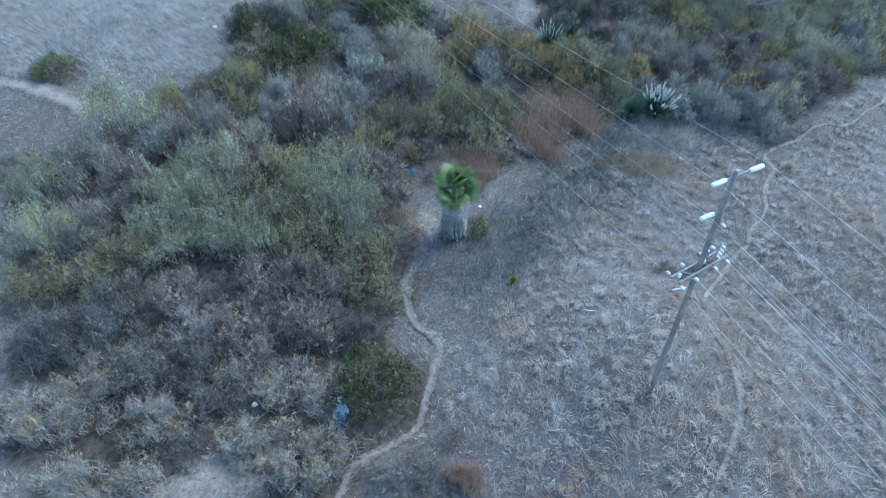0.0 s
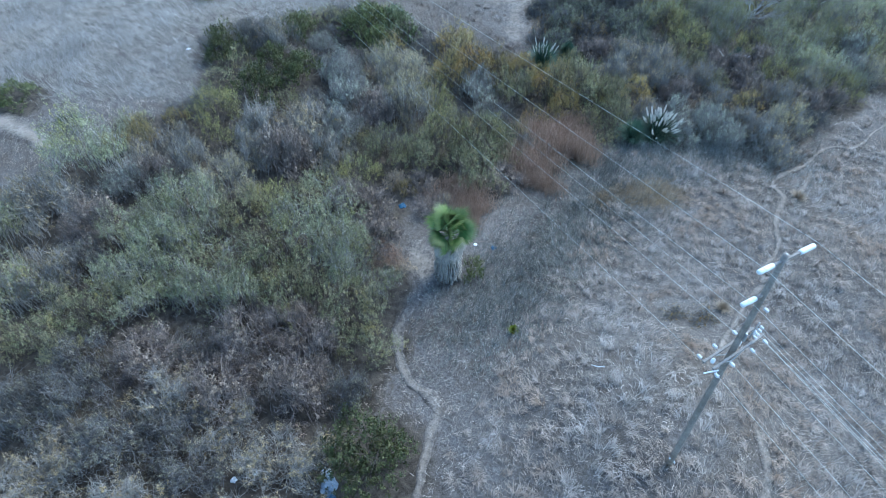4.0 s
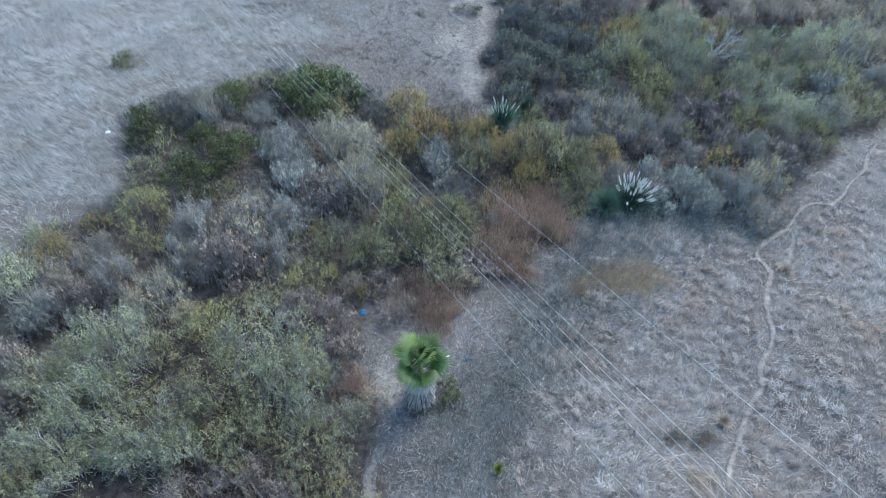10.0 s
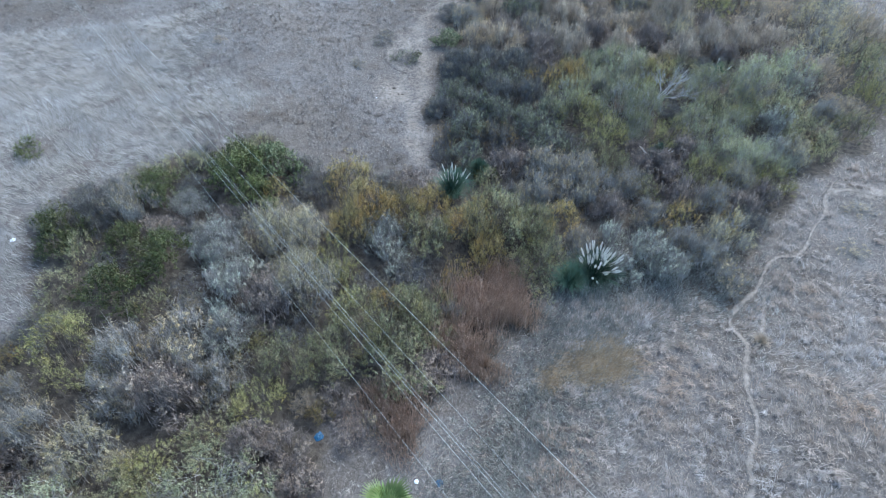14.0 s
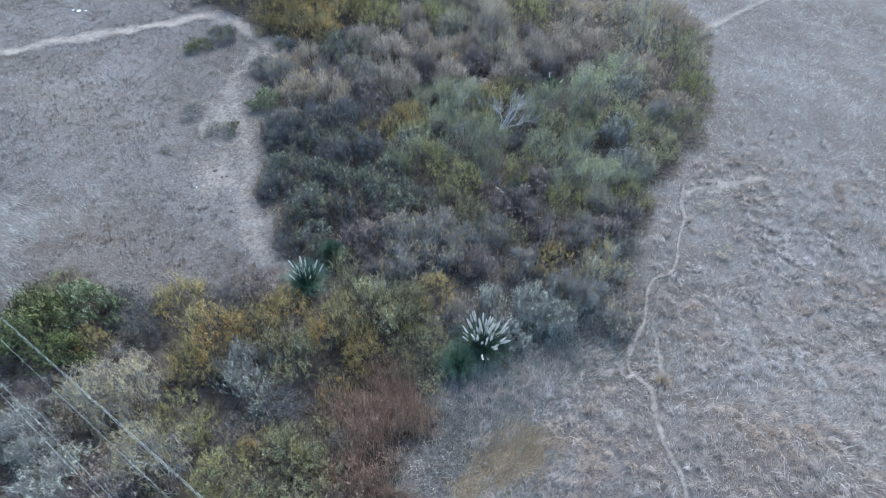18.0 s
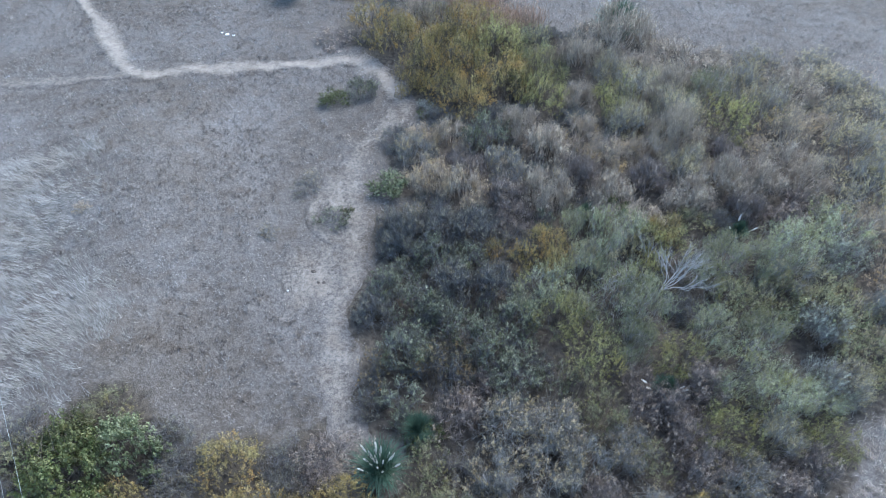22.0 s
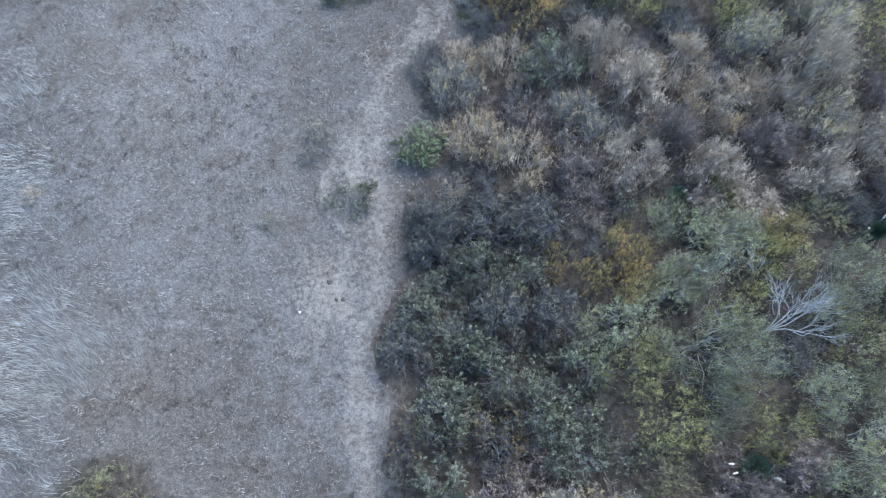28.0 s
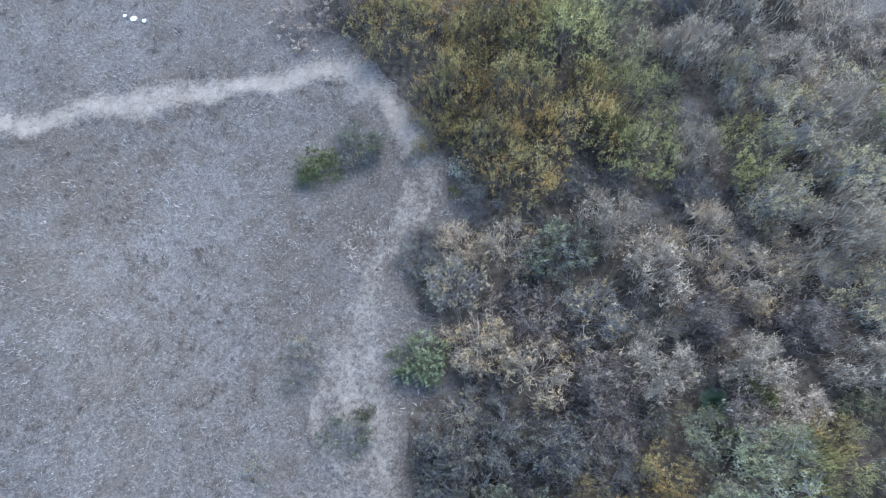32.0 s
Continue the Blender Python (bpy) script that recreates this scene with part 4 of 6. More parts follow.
plant("dark", -1.37, 41.18, 1.24, 0.95)
plant("dark", -2.39, 31.00, 1.24, 0.95)
plant("willow", -2.73, 20.32, 1.20, 1.22)
plant("dark", 3.45, 39.58, 1.20, 0.92)
plant("dark", -2.97, 22.52, 1.18, 0.91)
plant("olive", -3.44, 44.47, 1.25, 1.22)
plant("olive", -6.97, 25.83, 1.19, 1.17)
plant("dark", -7.19, 41.77, 1.23, 0.94)
plant("ember", 11.30, 17.50, 0.75, 0.65)
plant("ember", 10.15, 17.75, 0.60, 0.50)

PX = np.array([p[1] for p in PLANTS])
PY = np.array([p[2] for p in PLANTS])
PR = np.array([p[3] for p in PLANTS])
PH = np.array([p[4] for p in PLANTS])


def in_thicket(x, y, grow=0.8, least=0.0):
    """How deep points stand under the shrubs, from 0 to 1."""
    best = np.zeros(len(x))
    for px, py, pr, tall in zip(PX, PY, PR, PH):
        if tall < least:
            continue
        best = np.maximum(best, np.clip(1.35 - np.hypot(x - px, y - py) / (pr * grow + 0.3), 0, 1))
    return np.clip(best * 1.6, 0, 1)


# Litter mask that follows the crowns, so it also lays painted shade below them.
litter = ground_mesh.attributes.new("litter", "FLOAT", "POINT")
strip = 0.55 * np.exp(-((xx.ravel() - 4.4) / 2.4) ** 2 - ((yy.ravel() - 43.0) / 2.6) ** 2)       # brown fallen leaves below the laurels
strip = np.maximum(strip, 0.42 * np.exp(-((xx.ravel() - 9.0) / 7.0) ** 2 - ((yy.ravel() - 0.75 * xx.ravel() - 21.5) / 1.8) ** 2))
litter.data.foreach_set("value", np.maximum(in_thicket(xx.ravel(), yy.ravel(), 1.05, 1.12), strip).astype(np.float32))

# ---- trails ----
TRAILS = []


def curve_through(points, step=0.25):
    """Even points on a smooth line through the given ones."""
    p = np.array(points, float)
    p = np.vstack([2 * p[0] - p[1], p, 2 * p[-1] - p[-2]])
    line = []
    for i in range(1, len(p) - 2):
        n = max(2, int(np.hypot(*(p[i + 1] - p[i])) / step))
        for t in np.arange(n) / n:
            line.append(0.5 * (2 * p[i] + (p[i + 1] - p[i - 1]) * t + (2 * p[i - 1] - 5 * p[i] + 4 * p[i + 1] - p[i + 2]) * t ** 2
                               + (3 * p[i] - p[i - 1] - 3 * p[i + 1] + p[i + 2]) * t ** 3))
    return np.array(line + [p[-2]])


def worn_sheet(name, verts, faces, worn):
    """A thin skin of trodden ground whose wear fades out to its rim."""
    me = smooth(mesh_of(name, verts, faces, M_GROUND))
    me.attributes.new("worn", "FLOAT", "POINT").data.foreach_set("value", np.asarray(worn, np.float32))
    return new(name, me)


PATCHES = ((6.0, 50.8, 2.5, 4.0, -0.3, 0.6), (-0.7, 21.8, 1.2, 2.0, 0.3, 0.7), (-8.5, 8.2, 4.0, 1.7, 0.35, 0.75),
           (8.0, 57.0, 1.3, 3.2, -0.1, 0.6), (33.0, 34.7, 3.0, 1.0, -0.15, 0.65), (12.4, 64.0, 1.3, 2.2, -0.4, 0.6), (12.2, 70.4, 1.7, 1.5, 0.3, 0.8))


def wear_below(q):
    """The wear that patches and earlier trails leave at points."""
    worn = np.zeros(len(q))
    for x, y, rx, ry, turn, wear in PATCHES:
        u, v = q[:, 0] - x, q[:, 1] - y
        f = np.hypot((u * math.cos(turn) + v * math.sin(turn)) / rx, (v * math.cos(turn) - u * math.sin(turn)) / ry)
        worn = np.maximum(worn, wear * np.clip(1.25 * (1 - f), 0, 1))
    for line, width, wear in TRAILS:
        d = np.min(np.hypot(q[:, 0][:, None] - line[None, 2:-2, 0], q[:, 1][:, None] - line[None, 2:-2, 1]), axis=1)
        worn = np.maximum(worn, 0.9 * wear * np.clip(1.25 - 1.5 * d / width, 0, 1))
    return worn


def trail(label, points, width, seed, wear=1.0):
    rng = np.random.default_rng(seed)
    line = curve_through(points)
    d = np.gradient(line, axis=0)
    d /= np.linalg.norm(d, axis=1, keepdims=True)
    side = np.column_stack([d[:, 1], -d[:, 0]])
    n = len(line)
    wob = lambda k: np.convolve(rng.normal(0, 1, n + 4 * k), np.ones(k) / k ** 0.5, "same")[2 * k:n + 2 * k]
    mid = 0.12 * width * wob(9)
    half = width * 0.5 * np.clip(1 + 0.22 * wob(9), 0.5, 1.6)
    strength = wear * np.clip(1 - 0.12 * np.abs(wob(15)), 0.55, 1) * np.clip(np.minimum(np.arange(n), np.arange(n)[::-1]) / 4, 0, 1)
    across = np.linspace(-2.0, 2.0, 13)
    verts, worn = [], []
    for a in across:
        q = line + side * (a * half + mid)[:, None]
        lift = 0.036 + 0.003 * len(TRAILS) - (0.08 + 0.003 * len(TRAILS)) * max(0.0, abs(a) - 1.0)
        verts.append(np.column_stack([q, height(q[:, 0], q[:, 1]) + lift]))
        worn.append(np.maximum(strength * np.clip(1.25 - abs(a) * 0.75, 0, 1), wear_below(q)))
    k = len(across)
    f = (np.arange(n - 1)[:, None] * k + np.arange(k - 1)[None]).ravel()
    ob = worn_sheet("trail", np.stack(verts, 1).reshape(-1, 3), np.stack([f, f + 1, f + 1 + k, f + k], 1), np.stack(worn, 1).ravel())
    TRAILS.append((line, width, wear))
    return tagged(ob, label, "trail", kind="structure")


trail("narrow bare footpath winding past the thicket", ((-5.5, 3.5), (-4.6, 6.0), (-3.77, 7.58), (-3.36, 8.67), (-2.02, 9.58), (-1.04, 10.26), (-0.62, 11.76),
      (-0.29, 13.11), (0.0, 13.95), (-0.44, 14.74), (-1.22, 15.43), (-1.61, 16.57), (-1.76, 17.8), (-1.2, 19.3)), 0.32, 1, 0.72)
trail("faint footpath through dry grass below the pole", ((8.4, 5.0), (9.4, 7.13), (9.99, 8.04), (10.75, 9.3), (11.3, 10.7), (11.4, 12.4), (11.1, 13.6)), 0.24, 12, 0.62)
trail("pale footpath over the dry grass hillside", ((11.2, 15.0), (11.7, 16.0), (13.0, 17.5), (14.15, 18.9), (14.95, 19.5), (15.35, 20.5), (16.25, 21.4),
      (16.75, 22.3), (17.25, 23.7), (17.9, 24.7), (18.75, 25.9), (18.75, 27.3), (19.93, 28.35), (21.35, 29.0), (22.9, 30.4), (24.04, 30.95), (25.4, 31.0),
      (27.45, 32.6), (28.9, 33.6), (29.8, 34.7), (31.2, 35.9), (32.0, 36.4)), 0.22, 2, 0.76)
trail("faint branch of a footpath in dry grass", ((18.5, 25.2), (19.8, 26.3), (20.7, 27.4), (21.4, 28.4), (21.7, 29.2)), 0.2, 3, 0.85)
trail("short bare sheep track off the footpath", ((30.0, 34.8), (31.2, 35.2), (32.59, 34.77), (34.8, 34.25), (37, 33.6)), 0.5, 4, 0.8)
trail("wide pale path across the far hillside", ((44.5, 48.5), (46.3, 49.25), (50.95, 50.06), (55.99, 50.95), (61.0, 50.95)), 0.6, 5, 0.7)
trail("trodden earth path along the edge of the thicket", ((5.2, 39.6), (6.1, 40.3), (6.5, 41.6), (6.1, 43.0), (6.15, 45.0), (6.3, 46.75), (7.15, 49.2), (8.1, 51.5),
      (8.75, 54.2), (8.95, 56.6), (9.2, 59.2), (10.5, 61.2), (12.5, 62.75), (13.9, 64.7), (13.6, 67.4), (13.0, 69.4), (12.0, 71.2)), 1.15, 6, 0.52)
trail("side strand of the earth path round a low shrub", ((7.57, 52.91), (6.59, 54.53), (6.50, 56.15), (7.81, 57.67), (9.48, 59.44)), 0.55, 17, 0.5)
trail("broad pale earth path bending into the meadow", ((14.0, 65.6), (13.6, 67.5), (13.0, 69.5), (12.1, 71.0), (11.0, 71.8), (8.8, 72.1), (5.69, 72.4), (3.0, 72.6), (-1.06, 73.1), (-5.0, 73.4)), 1.15, 16)
trail("pale straight path through the dry meadow", ((-4.6, 73.2), (-6.2, 76.5), (-9.47, 85.0), (-12.55, 92.3), (-16, 100)), 1.1, 7)
trail("pale path running on over the meadow", ((-4.4, 73.5), (-9, 73.6), (-16, 74.4), (-24, 75)), 0.8, 8, 0.45)
trail("pale trodden path behind the thicket", ((-32, 33.6), (-28.24, 33.0), (-26.17, 32.52), (-23.2, 30.9), (-20.5, 29.5)), 0.9, 9)


def trail_depth(x, y):
    """How near points lie to a trail's middle line: 1 on it, 0 from its rim on."""
    depth = np.zeros(len(x))
    for line, width, _ in TRAILS:
        for q in line[::2]:
            i = np.flatnonzero((np.abs(x - q[0]) < width) & (np.abs(y - q[1]) < width))
            if len(i):
                depth[i] = np.maximum(depth[i], 1 - np.hypot(x[i] - q[0], y[i] - q[1]) / (width * 0.62))
    return np.clip(depth, 0, 1)


def bare_patch(label, x, y, rx, ry, turn=0.0, wear=0.7, seed=0):
    """A worn patch of thin straw and soil that fades into the grass."""
    rng = np.random.default_rng(seed)
    rings, around = 12, 48
    wob = 1 + 0.22 * np.convolve(np.tile(rng.normal(size=around), 3), np.ones(7) / 3, "same")[around:2 * around]
    a = np.arange(around) * 2 * math.pi / around
    verts, worn = [], []
    for r in range(rings + 1):
        f = 0.02 + r / rings
        u, v = rx * f * wob * np.cos(a), ry * f * wob * np.sin(a)
        qx, qy = x + u * math.cos(turn) - v * math.sin(turn), y + u * math.sin(turn) + v * math.cos(turn)
        verts += list(zip(qx, qy, height(qx, qy) + 0.03 - 0.07 * max(0.0, f - 0.6) / 0.4))
        worn += [wear * min(1.0, 1.25 * (1 - f))] * around
    faces = [(1 + r * around + k - 1, r * around + (k + 1) % around, (r + 1) * around + (k + 1) % around, (r + 1) * around + k)
             for r in range(rings) for k in range(around)]
    ob = worn_sheet("bare_ground", verts, faces, np.clip(worn, 0, 1))
    return tagged(ob, label, "ground", kind="structure")


bare_patch("worn patch of pale bare soil and flattened straw", *PATCHES[0], 3)
bare_patch("pale bare soil beside the palm tree", *PATCHES[1], 4)
bare_patch("pale flattened straw near the footpath", *PATCHES[2], 5)
bare_patch("worn ground where the path forks", *PATCHES[3], 6)
bare_patch("pale trodden straw off the footpath", *PATCHES[4], 8)
bare_patch("worn verge of the bend in the path", *PATCHES[5], 7)
bare_patch("broad bare earth where the path turns", *PATCHES[6], 9)


# ---- shrubs ----
LOOKS = {   # name, label, leaves, leaf size, slimness, lobes, stems, forks, twigs, wood
    "willow": ("willow_shrub", "grey-green leafy willow shrub with a tufted crown", 6200, 0.0370, 0.40, (26, 0.15, 0.31), 7, 5, 500, M_TWIG),
    "olive": ("leafy_shrub", "olive-green leafy shrub in the thicket", 5800, 0.0387, 0.40, (26, 0.15, 0.30), 7, 5, 500, M_STEM),
    "bare": ("bare_shrub", "half-bare grey twiggy shrub with withered leaves", 2200, 0.034, 0.62, (26, 0.13, 0.30), 13, 8, 1900, M_TWIG),
    "dark": ("dusky_shrub", "dark low shrub with sparse dull leaves", 2700, 0.040, 0.55, (24, 0.14, 0.30), 10, 7, 2000, M_DUSK_TWIG),
    "laurel": ("laurel_bush", "dense dark green broad-leaved bush", 6000, 0.0522, 0.6, (24, 0.15, 0.30), 6, 4, 0, M_STEM),
    "golden": ("golden_willow", "yellowing autumn willow shrub", 5800, 0.0396, 0.40, (26, 0.15, 0.31), 7, 5, 600, M_STEM),
    "silver": ("silvery_shrub", "silvery blue-grey fine-twigged shrub", 3000, 0.042, 0.4, (24, 0.14, 0.30), 12, 7, 1900, M_TWIG),
    "tan": ("withered_shrub", "brown withered shrub with dry leaves", 4300, 0.0270, 0.55, (26, 0.14, 0.30), 11, 7, 1500, M_PALE_TWIG),
    "pale": ("pale_shrub", "pale grey-leaved shrub in the thicket", 5400, 0.0326, 0.42, (26, 0.15, 0.31), 9, 6, 1000, M_TWIG),
    "blush": ("twiggy_shrub", "red-brown twiggy shrub with pale dry leaf tips", 2100, 0.038, 0.62, (24, 0.14, 0.30), 13, 9, 2300, M_BROWN_TWIG),
    "lime": ("yellow_green_willow", "yellow-green leafy willow shrub turning colour", 5800, 0.0370, 0.40, (26, 0.14, 0.30), 7, 5, 500, M_STEM),
    "amber": ("amber_willow", "small amber-leaved autumn willow shrub", 6500, 0.0396, 0.40, (22, 0.15, 0.31), 7, 5, 500, M_STEM),
    "dusk": ("grey_green_shrub", "dark-stemmed shrub with grey-green leaf tips", 4300, 0.049, 0.5, (26, 0.13, 0.28), 10, 7, 900, M_DUSK_TWIG),
    "straw": ("straw_shrub", "pale tan feathery shrub of fine dry twigs", 3000, 0.0306, 0.55, (26, 0.14, 0.30), 11, 7, 1900, M_PALE_TWIG),
    "sage": ("sage_bush", "rounded bush with pale grey-green leaf clusters", 5200, 0.062, 0.62, (24, 0.15, 0.28), 7, 5, 200, M_STEM),
    "ember": ("russet_shrub", "dark-stemmed shrub with russet leaf tips", 3500, 0.042, 0.5, (26, 0.13, 0.28), 10, 7, 1300, M_DUSK_TWIG),
}


def shrub(kind, seed, share=1.0):
    name, label, leaves, size, slim, lobes, stems, forks, twigs, wood = LOOKS[kind]
    leaves, twigs, size = int(leaves * share), int(twigs * share), size / share ** 0.35
    rng = np.random.default_rng(seed)
    root = tagged(new(name), label, "shrub", "shrubs of the thicket")
    rows, _ = branching(rng, stems, forks, 0, 0.013)
    tagged(child("branchwork", mesh_of("branchwork", *tubes(rows), wood), root), kind="stuff")
    shape = crown_lobes(rng, *lobes)
    pts, out, tone = crown_points(rng, shape, leaves, 0.45, 15, 0.21)
    tagged(child("foliage", toned(mesh_of("foliage", *leaf_tris(rng, pts, out, size, slim), LEAVES[kind]), tone, 3), root), kind="stuff")
    if not twigs:
        return root
    tips, way, _ = crown_points(rng, shape, twigs, 0.5, 4, 0.2)
    lead = way + np.array([0, 0, 0.25]) + rng.normal(0, 0.45, tips.shape)
    foot = tips - lead * rng.uniform(0.10, 0.30, twigs)[:, None]
    foot[:, 2] = np.maximum(foot[:, 2], 0.02)
    tagged(child("twig_spray", mesh_of("twig_spray", *twig_slivers(rng, foot, tips + lead * 0.04, 0.0065), wood), root), "fine bare twigs", kind="stuff")
    return root


def stalk_patch(seed):
    """A stand of dead upright stalks."""
    rng = np.random.default_rng(seed)
    root = tagged(new("dead_stalks"), "stand of dead rust-brown weed stalks", "weeds", "dead weed stalks")
    n = 1900
    a, r = rng.uniform(0, 2 * math.pi, n), np.sqrt(rng.random(n)) * rng.uniform(0.5, 1.2, n)
    r *= 1 + 0.35 * np.sin(2 * a + rng.uniform(0, 6)) + 0.25 * np.sin(3 * a + rng.uniform(0, 6))
    foot = np.column_stack([r * np.cos(a), r * np.sin(a), np.full(n, -0.03)])
    tip = foot + np.column_stack([rng.normal(0, 0.13, n), rng.normal(0, 0.13, n), rng.uniform(0.45, 1.1, n)])
    child("stalk_stand", toned(mesh_of("stalk_stand", *twig_slivers(rng, foot, tip, 0.0075), LEAVES["rust"]), rng.random(n), 3), root)
    m = 2200
    i = rng.integers(0, n, m)
    f = rng.uniform(0.3, 1.0, m)[:, None]
    s = foot[i] + (tip[i] - foot[i]) * f
    e = s + rng.normal(0, 0.045, (m, 3)) + np.array([0, 0, 0.13])
    child("side_growth", toned(mesh_of("side_growth", *twig_slivers(rng, s, e, 0.006), LEAVES["rust"]), rng.random(m), 3), root)
    return root


MODELS = {k: [shrub(k, 100 * i + j, (1.0, 1.0, 1.0, 0.5)[j]) for j in range(4)] for i, k in enumerate(LOOKS)}     # the last for small plants
MODELS["rust"] = [stalk_patch(900), stalk_patch(901), stalk_patch(902)]
firsts = {}
rng = random.Random(5)
for kind, x, y, radius, tall in PLANTS:
    models = MODELS[kind]
    model = models[3] if (radius < 1.2 or x > 34 or y > 74) and len(models) > 3 else models[rng.randrange(3)]
    m = Matrix.LocRotScale((x, y, float(height(x, y)) - 0.03), Euler((0, 0, rng.uniform(0, 6.28))),
                           (radius * rng.uniform(0.92, 1.08), radius * rng.uniform(0.92, 1.08), tall * rng.uniform(0.9, 1.12)))
    if model.name in firsts:
        copy_thing(model, m)
    else:
        firsts[model.name] = (model, m)
for model, m in firsts.values():
    model.matrix_basis = m
for models in MODELS.values():
    for model in models:
        if model.name not in firsts:
            for o in (*model.children_recursive, model):
                bpy.data.objects.remove(o)


# ---- utility pole and lines ----
def part(name, bm, material, parent, label="", m=None, soft=False):
    me = bpy.data.meshes.new(name)
    bm.to_mesh(me)
    bm.free()
    me.materials.append(material)
    if soft:
        smooth(me)
    return child(name, me, parent, label, m)


def box_mesh(sx, sy, sz, bevel=0.01):
    bm = bmesh.new()
    bmesh.ops.create_cube(bm, size=1, matrix=Matrix.Diagonal((sx, sy, sz, 1)))
    if bevel:
        bmesh.ops.bevel(bm, geom=bm.edges[:], offset=bevel, segments=1, affect="EDGES")
    return bm


def turned(profile, sides=12):
    """A turned body from rows of radius and height."""
    bm = bmesh.new()
    rings = [[bm.verts.new((r * math.cos(2 * math.pi * k / sides), r * math.sin(2 * math.pi * k / sides), z)) for k in range(sides)] for r, z in profile]
    for lo, hi in zip(rings, rings[1:]):
        for k in range(sides):
            bm.faces.new((lo[k], lo[(k + 1) % sides], hi[(k + 1) % sides], hi[k]))
    bm.faces.new(rings[0][::-1])
    bm.faces.new(rings[-1])
    return bm


def along(p, q):
    """The pose that lays the z axis from p towards q."""
    d = Vector(q) - Vector(p)
    return Matrix.Translation(p) @ d.to_track_quat("Z", "Y").to_matrix().to_4x4()


POLE_FOOT = Vector((7.74, 10.6, float(height(7.74, 10.6)) - 0.1))
POLE_TOP = Vector((6.78, 10.2, 12.35))
ARM = Vector((0.90, 0.43, 0.05)).normalized()
LINE = Vector((-0.43, 0.90, 0.0)).normalized()
pole = tagged(new("utility_pole"), "weathered wooden utility pole leaning over dry grass", "utility pole")
reach = (POLE_TOP - POLE_FOOT).length
part("pole", turned([(0.105 - 0.04 * k / 8, reach * k / 8) for k in range(9)], 14), M_WOOD, pole, "tapered dark weathered wooden pole", along(POLE_FOOT, POLE_TOP), True)


def on_pole(z):
    return POLE_FOOT + (POLE_TOP - POLE_FOOT) * ((z - POLE_FOOT.z) / (POLE_TOP.z - POLE_FOOT.z))


def arm_between(p, q, thick, name="crossarm", mat=M_ARM):
    d = q - p
    m = Matrix.Translation((p + q) / 2) @ d.to_track_quat("X", "Z").to_matrix().to_4x4()
    return part(name, box_mesh(d.length, thick, thick * 1.2, 0.008), mat, pole, "", m)


def insulator(p, way, size=1.0):
    """A stack of three sheds on a pin."""
    prof = [(0.02, 0.045)]
    for k in range(3):
        z = 0.05 + 0.055 * k
        prof += [(0.03, z), (0.065, z + 0.012), (0.06, z + 0.03), (0.025, z + 0.045)]
    prof += [(0.02, 0.23)]
    body = part("insulator", turned([(r * size, z * size) for r, z in prof], 10), M_CERAMIC, pole, "pale ribbed insulator", along(p, p + way), True)
    part("pin", turned([(0.012 * size, -0.02), (0.012 * size, 0.06 * size)], 8), M_STEEL, body, "steel pin")
    return body


def wire_cover(p, way, length=0.42):
    prof = [(0.04, 0.0), (0.055, 0.012), (0.06, 0.05), (0.06, length - 0.05), (0.055, length - 0.012), (0.04, length)]
    return part("end_cover", turned(prof, 14), M_COVER, pole, "white plastic end cover", along(p, p + way), True)


top = on_pole(12.15)
arm_between(top - ARM * 0.42, top + ARM * 0.85, 0.055)
wire_cover(top - ARM * 0.26, -ARM)
wire_cover(top + ARM * 0.48, ARM)
insulator(top + Vector((0, 0, 0.05)), Vector((0, 0, 1)), 0.7)
low = on_pole(11.0)
arm_between(low - ARM * 0.40, low + ARM * 0.12, 0.055)
wire_cover(low - ARM * 0.24, -ARM)
insulator(on_pole(10.6) - LINE * 0.10 + ARM * 0.05, -LINE, 0.7)
mid = on_pole(8.75)
SIDE = LINE * 0.13
MID_ARM = Vector((0.86, 0.50, 0.10)).normalized()
arm_between(mid - MID_ARM * 0.92 + SIDE, mid + MID_ARM * 0.85 + SIDE, 0.06)
arm_between(mid - MID_ARM * 0.85 - SIDE, mid + MID_ARM * 0.95 - SIDE, 0.06)
for s in (-1, 1):
    arm_between(mid + MID_ARM * 0.55 * s + SIDE * 0.9, on_pole(8.3) + SIDE * 0.8, 0.025, "brace", M_STEEL)
    arm_between(mid + MID_ARM * 0.55 * s - SIDE * 0.9, on_pole(8.3) - SIDE * 0.8, 0.025, "brace", M_STEEL)
for a in (-0.88, -0.35, 0.35, 0.80):
    for s in (-1, 1):
        insulator(mid + MID_ARM * a + LINE * (0.20 * s), LINE * s, 0.75)
for a in (-0.78, 0.12, 0.66):
    insulator(mid + MID_ARM * a + Vector((0, 0, 0.04)), Vector((0, 0, 1)), 0.8)
RACK = on_pole(9.25) + MID_ARM * 0.62
arm_between(RACK - Vector((0, 0, 0.55)), RACK + Vector((0, 0, 0.12)), 0.035, "rack", M_STEEL)
for k in range(4):
    insulator(RACK + Vector((0, 0, 0.05 - 0.14 * k)) - LINE * 0.03, -LINE, 0.6)
part("bracket", box_mesh(0.08, 0.05, 0.3), M_STEEL, pole, "galvanised bracket", along(on_pole(9.4) + LINE * -0.11, POLE_TOP))
part("tag", box_mesh(0.09, 0.006, 0.14, 0.001), M_WHITE, pole, "small pale metal tag", along(on_pole(float(POLE_FOOT.z) + 0.55) + LINE * -0.13, POLE_TOP))
